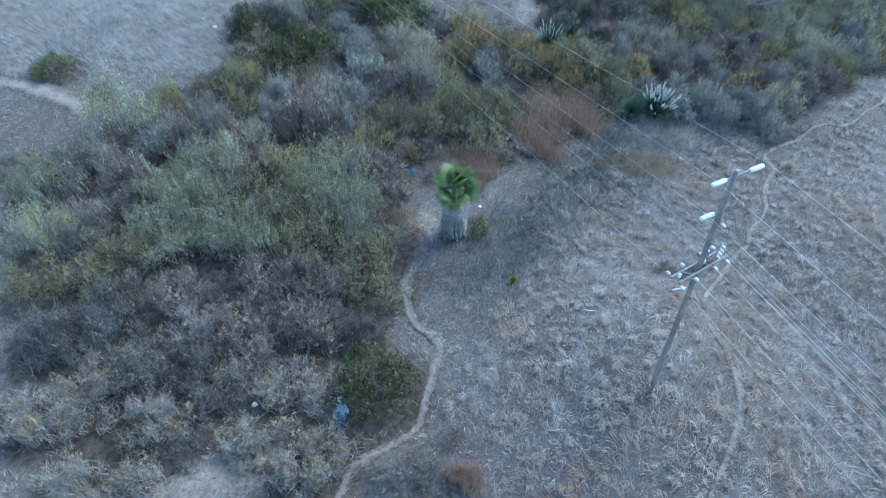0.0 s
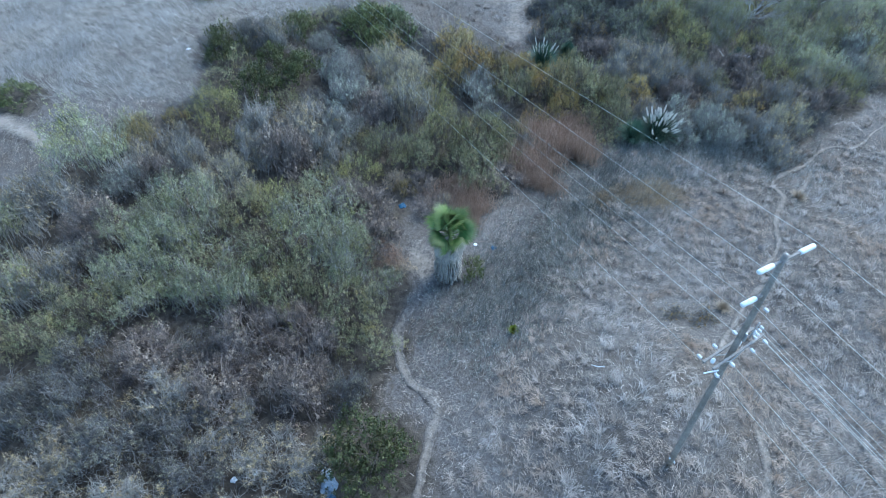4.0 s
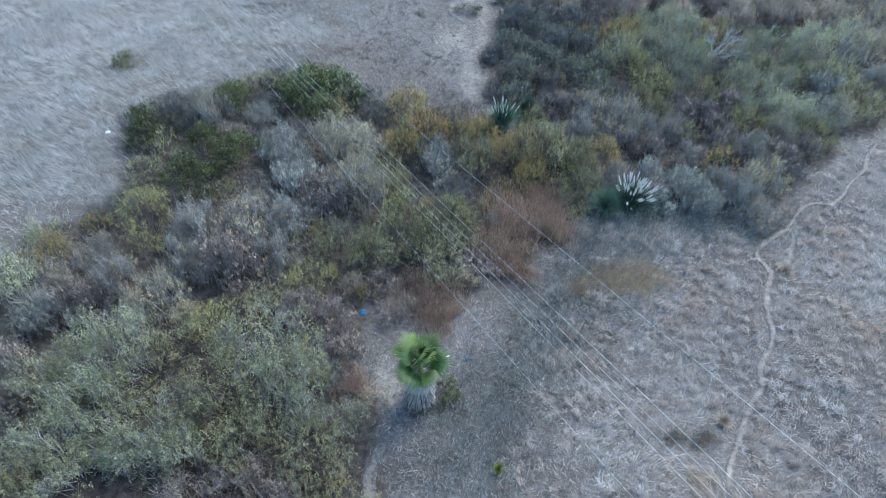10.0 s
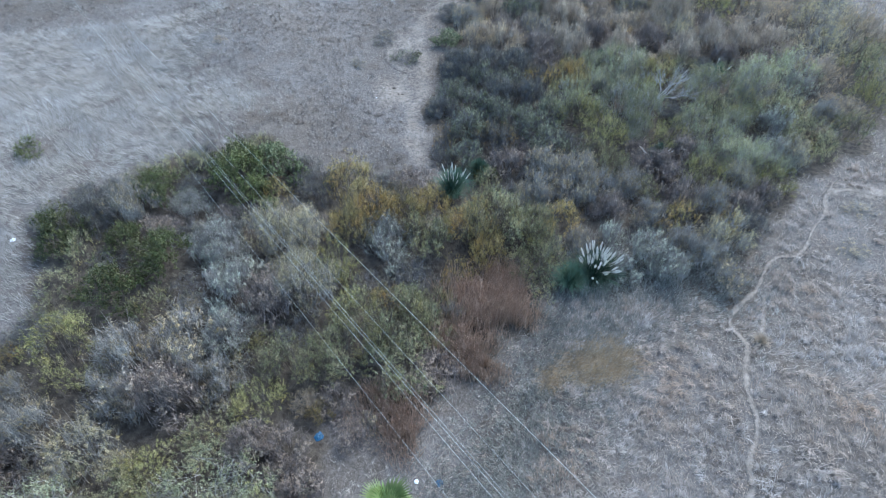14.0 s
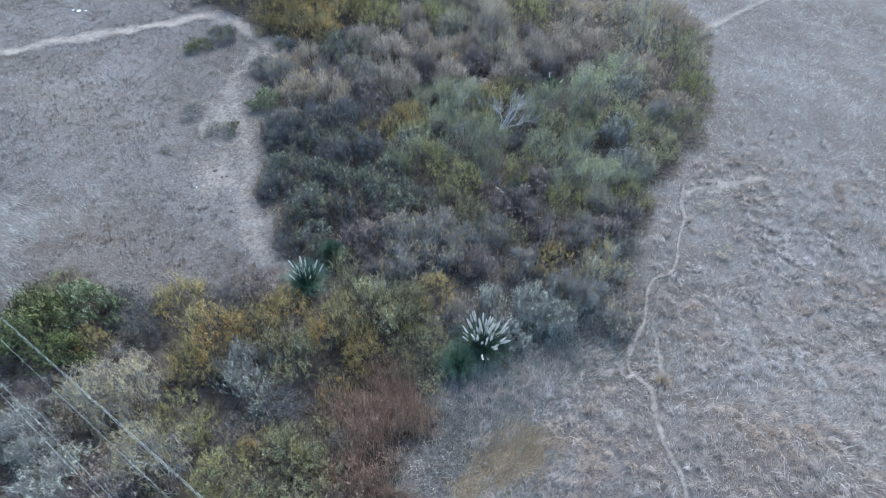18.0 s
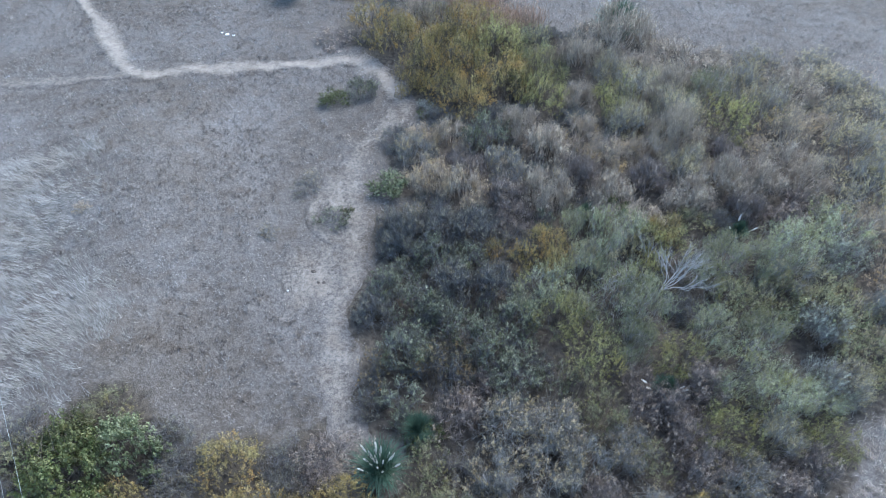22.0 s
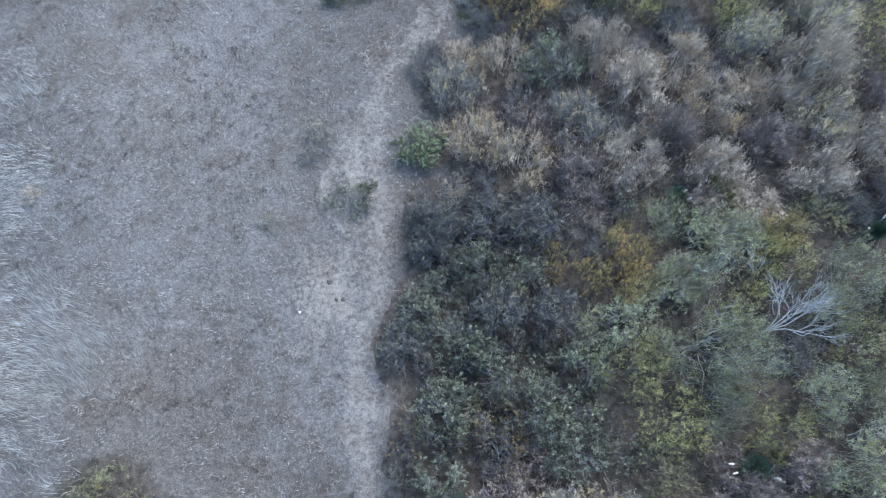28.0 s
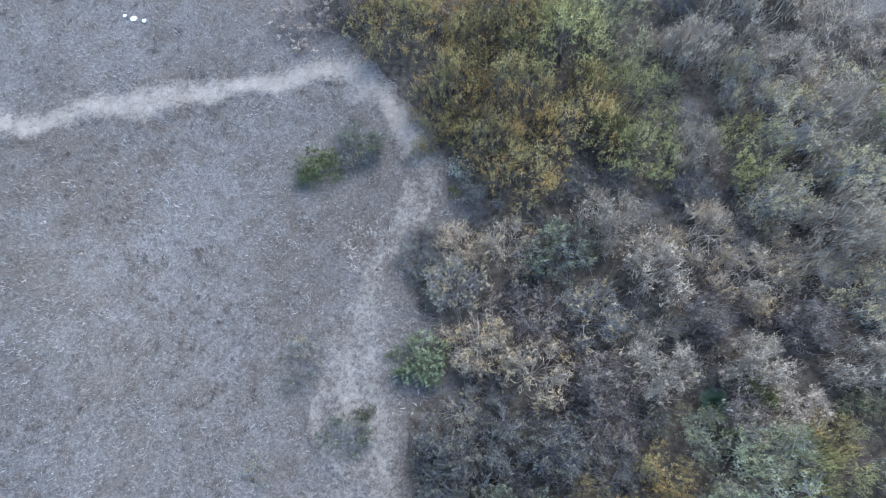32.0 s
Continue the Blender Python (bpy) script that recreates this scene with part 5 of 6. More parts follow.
part("tag", box_mesh(0.07, 0.006, 0.10, 0.001), M_WHITE, pole, "small pale metal tag", along(on_pole(float(POLE_FOOT.z) + 0.75) - ARM * 0.13, POLE_TOP))
guard = part("guy_guard", turned([(0.02, 0), (0.02, 0.4)], 8), M_COVER, pole, "pale guy guard", along(on_pole(8.1) - ARM * 0.35 - LINE * 0.1, on_pole(8.1) - ARM * 0.7))


def power_line(start, way, span, sag, radius=0.0036):
    """A wire from the pole: it leaves along way and hangs a little below the straight line."""
    n = 48
    pts = [start + way * (span * k / n) - Vector((0, 0, sag * 4 * (k / n) * (1 - k / n))) for k in range(n + 1)]
    verts, faces = [], []
    u = way.cross(Vector((0, 0, 1))).normalized()
    for p in pts:
        for a in range(5):
            c, s = math.cos(a * 1.2566), math.sin(a * 1.2566)
            verts.append(p + u * (radius * c) + Vector((0, 0, radius * s)))
    for k in range(n):
        for a in range(5):
            faces.append((5 * k + a, 5 * k + (a + 1) % 5, 5 * k + 5 + (a + 1) % 5, 5 * k + 5 + a))
    return tagged(new("power_line", smooth(mesh_of("power_line", verts, faces, M_WIRE))), "thin pale overhead wire strung from the utility pole", "wire", "overhead wires")


AHEAD = Vector((-0.388, 0.905, -0.170)).normalized()
BACK = Vector((0.319, -0.941, 0.109)).normalized()
UP = Vector((0, 0, 0.07))
for p in (top - ARM * 0.55 + UP, top + ARM * 0.96 + UP, low - ARM * 0.48 + UP):
    power_line(p, AHEAD, 62, 0.12)
    power_line(p, BACK, 40, 0.12)
for a in (-0.93, 0.35, 0.92):
    power_line(mid + MID_ARM * a + LINE * 0.35, AHEAD, 62, 0.12)
for a in (-0.88, -0.35, 0.35, 0.80):
    power_line(mid + MID_ARM * a - LINE * 0.35, BACK, 40, 0.12)
for k in range(3):
    power_line(RACK + Vector((0, 0, 0.05 - 0.14 * k)) - LINE * 0.15, BACK, 40, 0.12 + 0.1 * k)


# ---- palm ----
def fan_frond(seed):
    """A fan leaf on its stalk: pointed folded leaflets that spread from the stalk's end. It grows along x."""
    rng = np.random.default_rng(seed)
    verts, faces = [], []
    stalk, n = 0.58, 20

    def strip(points, widths, up):
        base = len(verts)
        for p, w in zip(points, widths):
            verts.append((p[0] - w * up[0], p[1] - w * up[1], p[2]))
            verts.append((p[0] + w * up[0], p[1] + w * up[1], p[2] + 0.35 * w))
        for k in range(len(points) - 1):
            faces.append((base + 2 * k, base + 2 * k + 1, base + 2 * k + 3, base + 2 * k + 2))
    for k in range(n):
        a = math.radians(-78 + 156 * k / (n - 1))
        ln = (0.66 - 0.16 * abs(a) / 2) * rng.uniform(0.9, 1.08)
        d = np.array([math.cos(a), math.sin(a)])
        pts = [(stalk + d[0] * ln * f, d[1] * ln * f, 0.08 + 0.05 * f - 0.24 * f ** 3 + 0.12 * abs(math.sin(a)) * f) for f in (0.02, 0.35, 0.7, 1.0)]
        strip(pts, (0.010, 0.038, 0.026, 0.003), (-d[1], d[0]))
    return mesh_of("frond", verts, faces, M_PALM)


def palm_tree(x, y):
    z = float(height(x, y))
    root = tagged(new("fan_palm"), "young fan palm with a grey skirt of dead fronds", "palm tree")
    root.location, root.scale = (x, y, z), (1.05, 1.05, 1.2)
    rng = np.random.default_rng(7)
    part("trunk", turned([(0.32, -0.1), (0.29, 0.5), (0.27, 1.3), (0.24, 2.1), (0.10, 2.4)], 14), M_SKIRT, root, "", None, True)
    rows = []
    for k in range(560):
        a, h = rng.uniform(0, 2 * math.pi), rng.uniform(0.8, 2.3)
        r0, r1 = 0.24, 0.50 + 0.14 * rng.random()
        rows.append((r0 * math.cos(a), r0 * math.sin(a), h, r1 * math.cos(a + rng.normal(0, 0.1)), r1 * math.sin(a + rng.normal(0, 0.1)),
                     max(0.04, h - rng.uniform(0.5, 0.95)), 0.014, 0.035))
    child("dead_frond_skirt", mesh_of("dead_frond_skirt", *tubes(rows), M_SKIRT), root, "hanging grey-brown dead fronds")
    fronds = [fan_frond(s) for s in range(4)]
    leaf_stalk = mesh_of("leaf_stalk", *tubes([(0, 0, 0, 0.3, 0, 0.06, 0.02, 0.016), (0.3, 0, 0.06, 0.59, 0, 0.08, 0.016, 0.012)], 5), M_PALM)
    n = 46
    for k in range(n):
        f = k / n
        turn = k * 2.39996 + rng.normal(0, 0.3)
        lift = math.radians(95 - 112 * f ** 0.9) + rng.normal(0, 0.34)
        m = Matrix.Translation((0, 0, 2.55 - 0.25 * f)) @ Matrix.Rotation(turn, 4, "Z") @ Matrix.Rotation(-lift, 4, "Y") @ Matrix.Rotation(rng.normal(0, 1.0), 4, "X") @ Matrix.Scale(rng.uniform(0.7, 1.15), 4)
        frond = child("frond", fronds[k % 4], root, "", m)
        child("leaf_stalk", leaf_stalk, frond)
    dead = fan_frond(9)
    dead.materials[0] = M_SKIRT
    for k in range(11):
        m = Matrix.Translation((0, 0, 2.3)) @ Matrix.Rotation(k * 0.571 + rng.normal(0, 0.15), 4, "Z") @ Matrix.Rotation(math.radians(rng.uniform(38, 66)), 4, "Y") @ Matrix.Rotation(rng.normal(0, 0.6), 4, "X") @ Matrix.Scale(rng.uniform(0.7, 0.95), 4)
        child("dead_frond", dead, root, "withered tan frond", m)
    return root


palm_tree(0.55, 21.0)


# ---- pampas grass ----
def tussock(rng, n, reach, tall, width):
    """Long arching blades from one foot."""
    verts, faces = [], []
    for k in range(n):
        a, lean = rng.uniform(0, 2 * math.pi), rng.uniform(0.1, 1.0)
        c, s = math.cos(a), math.sin(a)
        base = len(verts)
        foot = rng.normal(0, 0.12 * reach, 2)
        for f in (0, 0.35, 0.7, 1.0):
            r = reach * lean * f ** 1.3
            z = tall * (1.2 - 0.35 * lean) * (f * 1.25 - 0.65 * lean * f ** 2.6)
            w = width * (1 - f) ** 0.6 + 0.002
            verts += [(foot[0] + r * c - w * s, foot[1] + r * s + w * c, z - 0.03), (foot[0] + r * c + w * s, foot[1] + r * s - w * c, z - 0.03)]
        faces += [(base + 2 * i, base + 2 * i + 1, base + 2 * i + 3, base + 2 * i + 2) for i in range(3)]
    return verts, faces


def plume_mesh(seed):
    """A feathery flower head on a thin stalk, along z, one metre to its foot."""
    rng = np.random.default_rng(seed)
    n = 190
    f = rng.random(n)
    a = rng.uniform(0, 2 * math.pi, n)
    r = 0.040 * np.sin(math.pi * np.clip(f * 0.92 + 0.06, 0, 1)) * np.sqrt(rng.random(n))
    p = np.column_stack([r * np.cos(a), r * np.sin(a) , 1.0 + 0.36 * f])
    v, q = leaf_quads(rng, p, np.column_stack([np.cos(a), np.sin(a), 0 * a]), 0.075, 0.26, 0.4)
    return mesh_of("plume", v, q, M_PLUME)


PLUMES = [plume_mesh(s) for s in (1, 2, 3)]
PLUME_STALK = mesh_of("stalk", *tubes([(0, 0, 0, 0, 0, 1.0, 0.0035, 0.003), (0, 0, 1.0, 0, 0, 1.28, 0.003, 0.002)]), M_PLUME)


def pampas(x, y, reach, tall, plumes, seed, label, lean=(0.0, 0.0), most=0.95, plume=1.0):
    rng = np.random.default_rng(seed)
    root = tagged(new("pampas_grass"), label, "grass clump", "pampas grass clumps")
    root.location = (x, y, float(height(x, y)))
    child("blade_tuft", mesh_of("blade_tuft", *tussock(rng, 800, reach, tall, 0.015), M_PAMPAS), root, "arching blue-green blades")
    for k in range(plumes):
        a, tilt = rng.uniform(0, 2 * math.pi), rng.uniform(0.1, most)
        m = Matrix.Translation((rng.normal(0, 0.1), rng.normal(0, 0.1), 0)) @ Matrix.Rotation(tilt, 4, Vector((math.sin(a) + lean[1], math.cos(a) + lean[0], 0)).normalized()) @ Matrix.Diagonal((plume, plume, tall * rng.uniform(0.75, 1.15), 1))
        child("stalk", PLUME_STALK, child("plume", PLUMES[k % 3], root, "", m))
    return root


pampas(13.35, 31.75, 1.75, 1.3, 60, 1, "pampas grass clump with many white feathery plumes", (0.45, -0.2), 1.0, 1.15)
pampas(11.95, 31.6, 1.3, 1.1, 0, 2, "green pampas grass clump without plumes")
pampas(7.5, 39.6, 1.45, 1.45, 24, 3, "dark green pampas grass with upright cream plumes", (0.0, 0.0), 0.42, 0.8)
pampas(9.45, 41.0, 0.9, 1.0, 0, 9, "dark green pampas grass clump among dusky shrubs")
pampas(33.13, 71.28, 2.7, 2.3, 16, 5, "large rounded pampas grass with a few plumes")
pampas(21.1, 40.2, 0.7, 1.1, 4, 6, "small pampas grass with few white plumes among shrubs")
pampas(22.02, 51.83, 0.6, 1.0, 3, 7, "small pampas grass with few white plumes among shrubs")
pampas(30.1, 48.4, 0.6, 1.0, 3, 8, "small pampas grass with few white plumes among shrubs")
pampas(7.6, 83.4, 1.9, 2.0, 22, 4, "distant pampas grass with pale plumes", (0.0, 0.0), 0.6, 1.2)


# ---- dead tree, litter, small plants ----
def dead_tree(label, x, y, z, ways, length, thick, depth, seed):
    """A leafless tree: a short foot and limbs along the given ways, which fork again and again."""
    root = tagged(new("dead_tree"), label, "tree")
    rng = np.random.default_rng(seed)
    foot = np.array([0.0, 0.0, z])
    child("trunk", mesh_of("trunk", *tubes([(-0.25, -0.15, -0.1, *foot, thick * 1.7, thick * 1.25)], 7), M_BLEACHED), root)

    def grow(rows, p, d, ln, r, left):
        bend = d + rng.normal(0, 0.24, 3)
        bend /= np.linalg.norm(bend)
        m, q = p + d * ln * 0.5, p + d * ln * 0.5 + bend * ln * 0.5
        rows += [(*p, *m, r, r * 0.85), (*m, *q, r * 0.85, r * 0.68)]
        if left:
            for k in range(4):
                e = bend + rng.normal(0, 0.34, 3) + np.array([0, 0, 0.05])
                e[2] = max(e[2], -0.12)
                grow(rows, p + (q - p) * rng.uniform(0.45, 1.0), e / np.linalg.norm(e), ln * rng.uniform(0.5, 0.8), r * 0.5, left - 1)
    for way, reach, rise in ways:
        rows = []
        d = np.array([math.cos(math.radians(way)), math.sin(math.radians(way)), rise])
        grow(rows, foot, d / np.linalg.norm(d), length * reach, thick, depth)
        child("limb", mesh_of("limb", *tubes(rows, 5), M_BLEACHED), root)
    root.location = (x, y, float(height(x, y)))


dead_tree("bleached leafless dead tree lying in the thicket", 23.3, 45.2, 1.0, ((-8, 1.0, 0.22), (3, 1.1, 0.36), (14, 1.15, 0.48), (26, 1.15, 0.58), (42, 1.0, 0.62)), 1.4, 0.032, 3, 3)
dead_tree("small bleached bare sapling standing in the thicket", 23.9, 47.6, 0.6, ((70, 0.9, 0.9), (95, 1.0, 0.8), (50, 0.8, 1.0), (110, 0.7, 1.2)), 0.8, 0.02, 2, 5)


def crumpled(name, label, x, y, size, material, seed, flat=0.45, category="litter"):
    """A crumpled bag or rag."""
    rng = random.Random(seed)
    bm = bmesh.new()
    bmesh.ops.create_icosphere(bm, subdivisions=3, radius=1)
    shift = Vector((rng.uniform(-50, 50), rng.uniform(-50, 50), 0))
    for v in bm.verts:
        n = noise.noise(v.co * 1.6 + shift) * 0.45 + noise.noise(v.co * 4.5 + shift) * 0.22
        v.co *= size * (1 + n)
        v.co.z = max(v.co.z * flat, -0.25 * size * flat)
    me = bpy.data.meshes.new(name)
    bm.to_mesh(me)
    bm.free()
    me.materials.append(material)
    ob = tagged(new(name, me), label, category)
    ob.location = (x, y, float(height(x, y)) + 0.2 * size * flat)
    ob.rotation_euler.z = rng.uniform(0, 6)
    return ob


crumpled("rubbish_bag", "pale blue-grey rubbish bag under the laurel bush", -4.15, 11.1, 0.33, M_GREYBAG, 1, 0.9)
crumpled("rubbish_bag", "white crumpled rubbish bag", -4.3, 11.62, 0.20, M_WHITE, 2, 0.9)
crumpled("rubbish_bag", "bright blue plastic bag", -4.05, 10.55, 0.22, M_BLUE, 3, 0.8)
crumpled("plastic_scrap", "small white plastic scrap on the grass", -15.9, 39.0, 0.13, M_WHITE, 4, 0.3)
crumpled("plastic_scrap", "blue plastic scrap near the palm", 2.9, 22.75, 0.14, M_BLUE, 5, 0.4)
crumpled("plastic_scrap", "blue plastic scrap among dead stalks", -1.74, 25.8, 0.20, M_BLUE, 6, 0.4)
crumpled("plastic_scrap", "white scrap on the bare soil", 4.50, 50.3, 0.075, M_WHITE, 7, 0.4)
crumpled("plastic_scrap", "white litter on the meadow", 1.9, 78.0, 0.16, M_WHITE, 8, 0.3)
crumpled("plastic_scrap", "white litter on the meadow", 2.4, 77.7, 0.11, M_WHITE, 9, 0.3)
crumpled("plastic_scrap", "white litter on the meadow", 1.5, 78.3, 0.10, M_WHITE, 13, 0.3)
crumpled("plastic_scrap", "white scrap by the thicket", -7.7, 11.35, 0.11, M_WHITE, 10, 0.5)
crumpled("plastic_scrap", "white scrap by the thicket", -6.95, 11.65, 0.10, M_WHITE, 11, 0.4)
crumpled("plastic_scrap", "white paper scrap near the palm", 2.0, 23.0, 0.09, M_WHITE, 12, 0.4)

for k, (x, y, size) in enumerate(((5.95, 51.37, 0.13), (6.41, 50.48, 0.10), (6.13, 50.52, 0.09), (6.90, 48.40, 0.09), (10.40, 61.34, 0.11), (3.58, 54.35, 0.12))):
    crumpled("soil_clod", "dark clod of dug earth on the worn ground", x, y, size, M_SOIL, 40 + k, 0.6, "soil")

stick = np.array([(6.0, 14.9), (6.14, 14.78), (6.3, 14.72), (6.48, 14.72)])
rows = [(*a, float(height(*a)) + 0.12, *b, float(height(*b)) + 0.12, 0.018, 0.016) for a, b in zip(stick, stick[1:])]
tagged(new("bent_stick", mesh_of("bent_stick", *tubes(rows, 6), M_WHITE)), "short bent white plastic pipe on the grass", "litter")

# ---- grasses ----
def low_shrub(name, label, x, y, reach, tall, material, seed, n=260, width=0.012):
    rng = np.random.default_rng(seed)
    ob = tagged(new(name, mesh_of(name, *tussock(rng, n, reach, tall, width), material)), label, "grass clump")
    ob.location = (x, y, float(height(x, y)))
    return ob


M_YELLOW = leaf_material("yellow_green", ((0.0, (0.14, 0.17, 0.02)), (1.0, (0.34, 0.36, 0.05))), (0.3, 0.3, 0.05), 0.2)
M_TANBUSH = leaf_material("tan_tuft", ((0.0, (0.25, 0.20, 0.15)), (1.0, (0.50, 0.43, 0.34))), (0.27, 0.22, 0.16), 0.3)
low_shrub("yellow_green_tuft", "bright yellow-green tuft in the dry grass", 3.31, 17.45, 0.28, 0.35, M_YELLOW, 1)
low_shrub("brown_tuft", "small tan tuft beside the footpath", 12.62, 18.2, 0.5, 0.35, M_TANBUSH, 3)
low_shrub("brown_tuft", "tan tuft beside the footpath", 19.5, 25.95, 0.6, 0.4, M_TANBUSH, 4)


def blades(name, label, x, y, length, width, rise, flow, material, tone, spread=0.5):
    """A great many single blades, each a slim triangle, laid along the flow of the grass."""
    rng = np.random.default_rng(len(x))
    n = len(x)
    a = flow + rng.normal(0, spread, n)
    ln = length * rng.uniform(0.55, 1.4, n)
    tilt = np.clip(rise + rng.normal(0, 0.25, n), 0.05, 1.4)
    z = height(x, y)
    c, s = np.cos(a), np.sin(a)
    w = width * rng.uniform(0.6, 1.4, n)
    verts = np.stack([np.column_stack([x - s * w, y + c * w, z - 0.02]), np.column_stack([x + s * w, y - c * w, z - 0.02]),
                      np.column_stack([x + c * ln * np.cos(tilt), y + s * ln * np.cos(tilt), z + ln * np.sin(tilt)])], 1).reshape(-1, 3)
    me = toned(mesh_of(name, verts, np.arange(3 * n).reshape(-1, 3), material), tone, 3)
    return tagged(new(name, me), label, "grass", kind="stuff")


def swirl(x, y):
    return 2.2 * np.sin(0.55 * x + 1.2 * np.sin(0.31 * y)) + 1.8 * np.sin(0.47 * y + 1.4 * np.sin(0.37 * x)) - 0.6


def tufts(rng, cx, cy, per, reach):
    """Blades in tufts: their places, the way each tuft lies, and its tone."""
    k = len(cx)
    i = np.repeat(np.arange(k), per)
    n = len(i)
    lie = swirl(cx, cy) + rng.normal(0, 0.5, k)
    return cx[i] + rng.normal(0, reach, n), cy[i] + rng.normal(0, reach, n), lie[i], rng.random(k)[i]


rng = np.random.default_rng(11)
k = 72000
cx, cy = rng.uniform(-38, 62, k), rng.uniform(-10, 98, k)
far = np.maximum(0, np.hypot(cx - 6, cy - 40) - 34)
keep = (rng.random(k) > np.maximum(np.clip(far / 50, 0, 0.7), (4 - cy) / 14)) & (in_thicket(cx, cy, 0.9) < rng.random(k) * 0.7)
cx, cy = cx[keep], cy[keep]
worn = np.maximum(trail_depth(cx, cy) * 1.6, 0.9 * np.clip(1.4 - ((cx - 6.2) / 1.4) ** 2 - ((cy - 50.6) / 2.6) ** 2, 0, 1))
worn = np.maximum(worn, 0.95 * (((cx + 0.7) / 0.9) ** 2 + ((cy - 21.6) / 1.4) ** 2 < 1))
keep = worn < rng.random(len(cx))
cx, cy = cx[keep], cy[keep]
meadow = ((cx < 9.5) & (cx > np.where(cy > 54, -7.0, -5.0) + 1.6 * np.sin(0.9 * cy) + rng.normal(0, 1.3, len(cx))) & (cy > 40)) | (cy > 64)      # shorter, finer growth around the path
slope = ~meadow & (cx < 0) & (cy > 34)
sx, sy, _, tone = tufts(rng, np.repeat(cx[slope], 4) + rng.normal(0, 0.4, 4 * slope.sum()), np.repeat(cy[slope], 4) + rng.normal(0, 0.4, 4 * slope.sum()), 7, 0.10)
lie = 2.7 + 0.16 * swirl(sx, sy) + 0.5 * np.sin(1.25 * sx + 0.7 * np.sin(0.9 * sy)) * np.sin(0.8 * sy + 0.6 * sx)
blades("lodged_grass", "long pale lodged grass on the far slope", sx, sy, 0.46, 0.0085, 0.42, lie, M_LODGED, tone, 0.4)
hill = ~meadow & ~slope
gx, gy, lie, tone = tufts(rng, np.repeat(cx[hill], 2) + rng.normal(0, 0.3, 2 * hill.sum()), np.repeat(cy[hill], 2) + rng.normal(0, 0.3, 2 * hill.sum()), 5, 0.12)
blades("dry_grass", "pale lodged dry grass covering the hillside", gx, gy, 0.30, 0.008, 0.5, lie, M_GRASS, tone, 0.9)


def tussocks(name, label, x, y, per, length, width, material, seed):
    """Round grass tussocks: arching blades that fall outward from each foot, most of them downhill."""
    rng = np.random.default_rng(seed)
    k = len(x)
    size, lie, bow = rng.uniform(0.6, 1.35, k), swirl(x, y) + rng.normal(0, 0.5, k), rng.random(k)
    i = np.repeat(np.arange(k), per)
    n = len(i)
    a = lie[i] + rng.normal(0, 0.8, n)
    c, q = np.cos(a), np.sin(a)
    ln = length * size[i] * rng.uniform(0.6, 1.25, n)
    fx, fy = x[i] + rng.normal(0, 0.07, n) * size[i], y[i] + rng.normal(0, 0.07, n) * size[i]
    z, w = height(fx, fy), width * rng.uniform(0.6, 1.3, n)
    rows = []
    for f, up, thin in ((0.0, -0.06, 1.0), (0.45, 0.52, 0.85), (1.0, 0.30, 0.15)):
        px, py, pz = fx + c * ln * f, fy + q * ln * f, z + ln * up * (0.6 + 0.8 * bow[i])
        for side in (-1, 1):
            rows.append(np.column_stack([px - q * w * thin * side, py + c * w * thin * side, pz]))
    verts = np.stack(rows, 1).reshape(-1, 3)
    faces = (np.array([[0, 1, 3, 2], [2, 3, 5, 4]])[None] + (6 * np.arange(n))[:, None, None]).reshape(-1, 4)
    me = toned(mesh_of(name, verts, faces, material), rng.random(k)[i], 6)
    return tagged(new(name, me), label, "grass", kind="stuff")


def trail_gap(x, y):
    """The distance to the nearest trail's middle line."""
    gap = np.full(len(x), 99.0)
    for line, _, _ in TRAILS:
        gap = np.minimum(gap, np.min(np.hypot(x[:, None] - line[None, ::2, 0], y[:, None] - line[None, ::2, 1]), axis=1))
    return gap


k = 11000
ux, uy = rng.uniform(0, 44, k), rng.uniform(-6, 40, k)
keep = (in_thicket(ux, uy, 1.0) < 0.1) & (trail_gap(ux, uy) > 0.30) & (rng.random(k) > np.maximum((4 - uy) / 9, (ux - 33) / 11)) & (((ux - 11.2) / 2.0) ** 2 + ((uy - 26.7) / 1.0) ** 2 > 1) & (ux > -1.0 + 0.62 * (uy - 10)) & (uy < 37)
ux, uy = ux[keep], uy[keep]
tussocks("tussock_grass", "mauve-tan dry grass tussocks on the hillside", ux, uy, 19, 0.38, 0.0085, M_TUSSOCK, 21)
mx, my = np.repeat(cx[meadow], 2), np.repeat(cy[meadow], 2)
hx, hy, lie, tone = tufts(rng, mx + rng.normal(0, 0.25, len(mx)), my + rng.normal(0, 0.25, len(mx)), 7, 0.08)
blades("meadow_grass", "short dry grass and weeds on the meadow", hx, hy, 0.20, 0.0095, 0.75, lie, M_MEADOW, tone, 1.3)

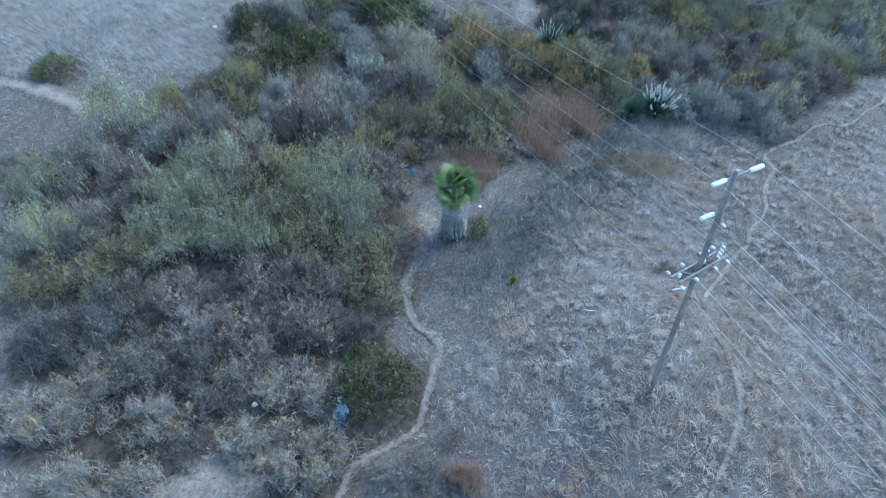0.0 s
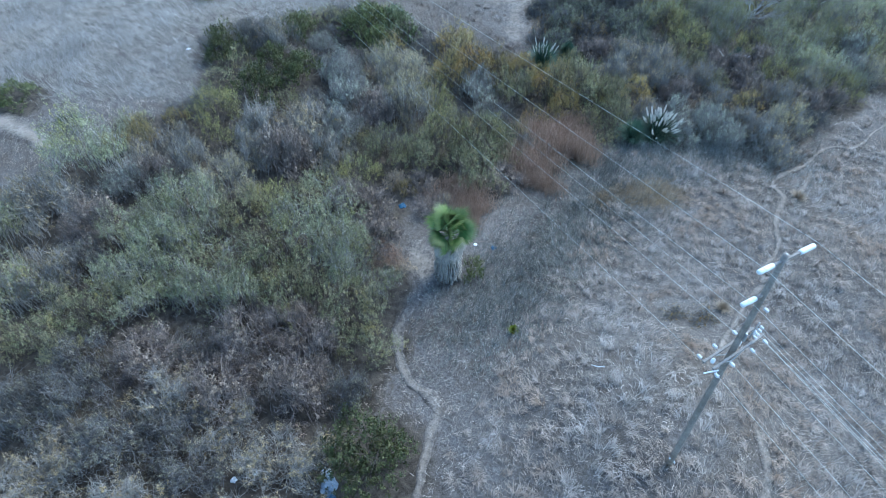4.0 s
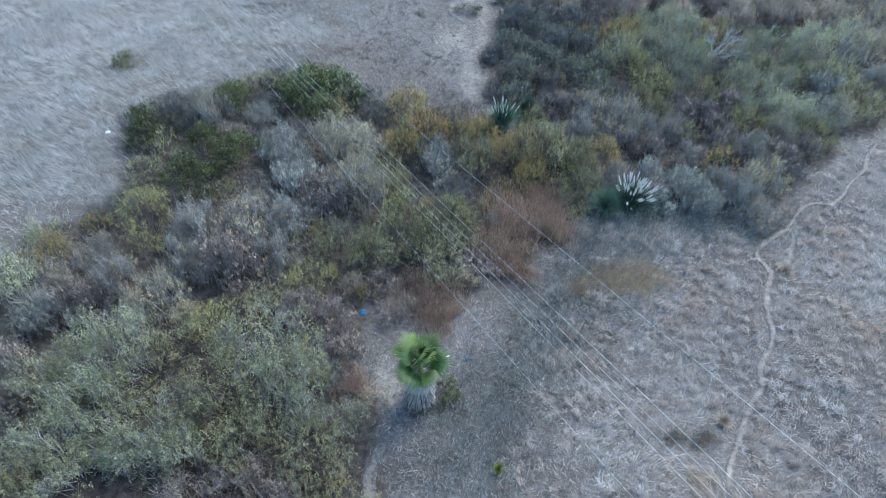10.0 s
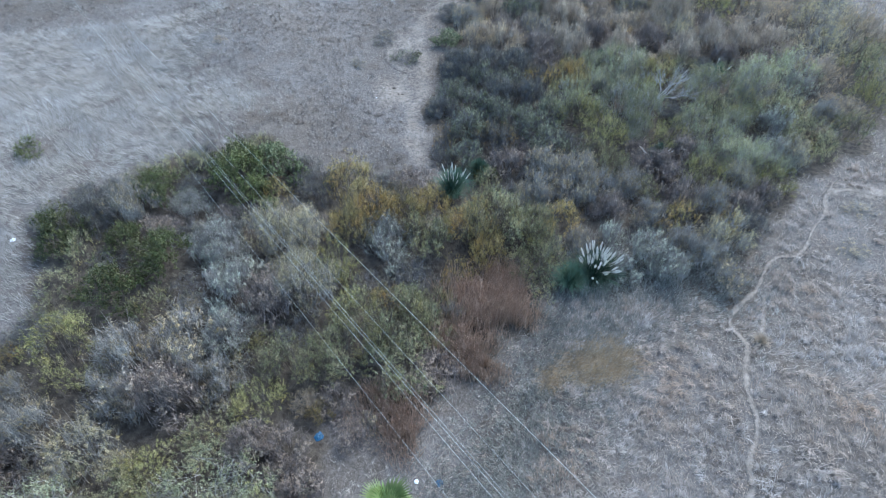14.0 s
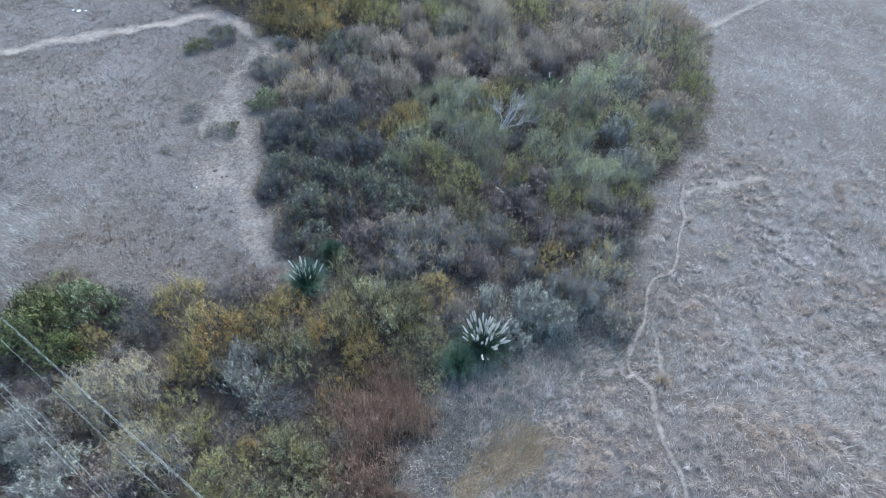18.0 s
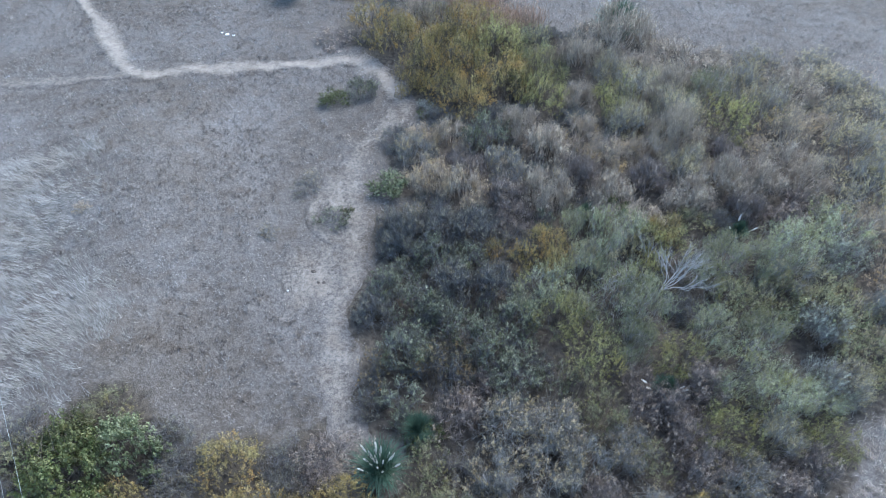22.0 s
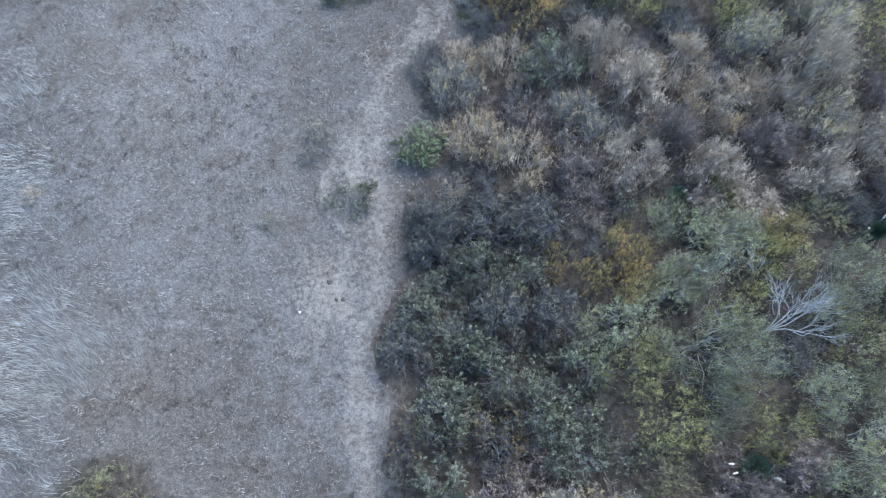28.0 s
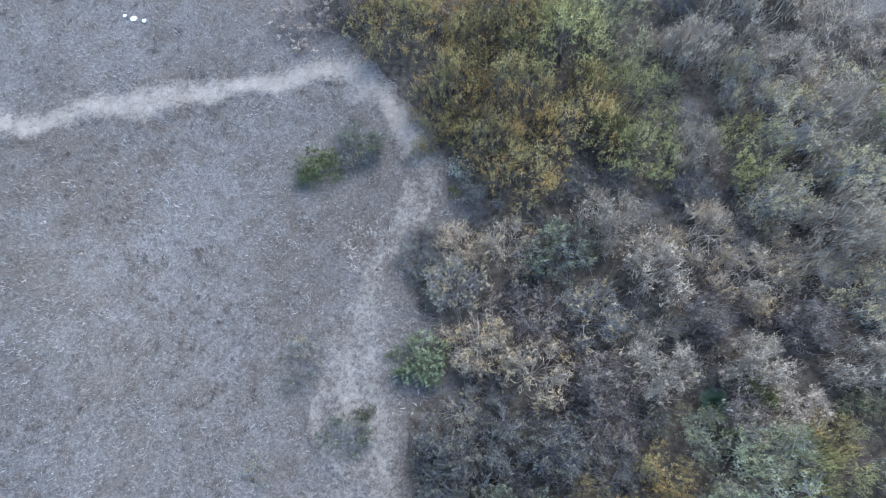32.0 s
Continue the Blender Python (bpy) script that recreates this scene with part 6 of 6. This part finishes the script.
# weeds with fluffy seed heads in the damp strip below the hillside
k = 3400
t = rng.random(k)
wx = np.r_[1.0 + 12 * t + rng.normal(0, 1.5, k), rng.normal(17, 3.2, 2000)]
wy = np.r_[17.5 + 12.5 * t + rng.normal(0, 1.5, k), rng.normal(31, 2.0, 2000)]
keep = (trail_depth(wx, wy) < 0.05) & (((wx + 0.7) / 0.9) ** 2 + ((wy - 21.6) / 1.5) ** 2 > 1)
wx, wy, lie, tone = tufts(rng, wx[keep], wy[keep], 9, 0.1)
blades("grey_weeds", "grey withered weeds between thicket and hillside", wx, wy, 0.40, 0.010, 0.9, lie, M_WEED, tone, 1.4)
tx, ty, lie, tone = tufts(rng, np.r_[rng.normal(11.3, 0.85, 1300), rng.normal(9.0, 0.25, 140)], np.r_[rng.normal(26.7, 0.5, 1300), rng.normal(26.4, 0.25, 140)], 11, 0.1)
blades("tan_grass", "patch of flattened tan grass", tx, ty, 0.40, 0.010, 0.5, lie, M_TAN, tone)


def seed_heads(x, y, low, high, size, label):
    n = len(x)
    pts = np.column_stack([x, y, height(x, y) + rng.uniform(low, high, n)])
    me = mesh_of("seed_heads", *leaf_quads(rng, pts, np.tile([0, 0, 1.0], (n, 1)), size, 0.7, 0.9), M_FLUFF)
    tagged(new("seed_heads", me), label, "weeds", kind="stuff")


i = rng.integers(0, len(wx), 2200)
seed_heads(wx[i], wy[i], 0.2, 0.5, 0.042, "pale fluffy seed heads on the grey weeds")
i = rng.integers(0, len(hx), 11000)
seed_heads(hx[i], hy[i], 0.06, 0.25, 0.038, "small pale seed heads on the meadow")
i = rng.integers(0, len(gx), 1500)
seed_heads(gx[i], gy[i], 0.1, 0.3, 0.05, "pale seed heads in the dry grass")

# low dark weeds scattered over the meadow
k = 5200
vx, vy = rng.uniform(-10, 14, k), rng.uniform(40, 90, k)
keep = (in_thicket(vx, vy, 1.0) < 0.1) & (trail_gap(vx, vy) > 0.6) & (np.sin(0.7 * vx + 1.3 * np.sin(0.4 * vy)) + np.sin(0.55 * vy) > rng.uniform(-1.6, 1.4, k))
tussocks("meadow_weeds", "low dull brown weeds scattered over the meadow", vx[keep], vy[keep], 9, 0.17, 0.012, M_WEED_DARK, 31)
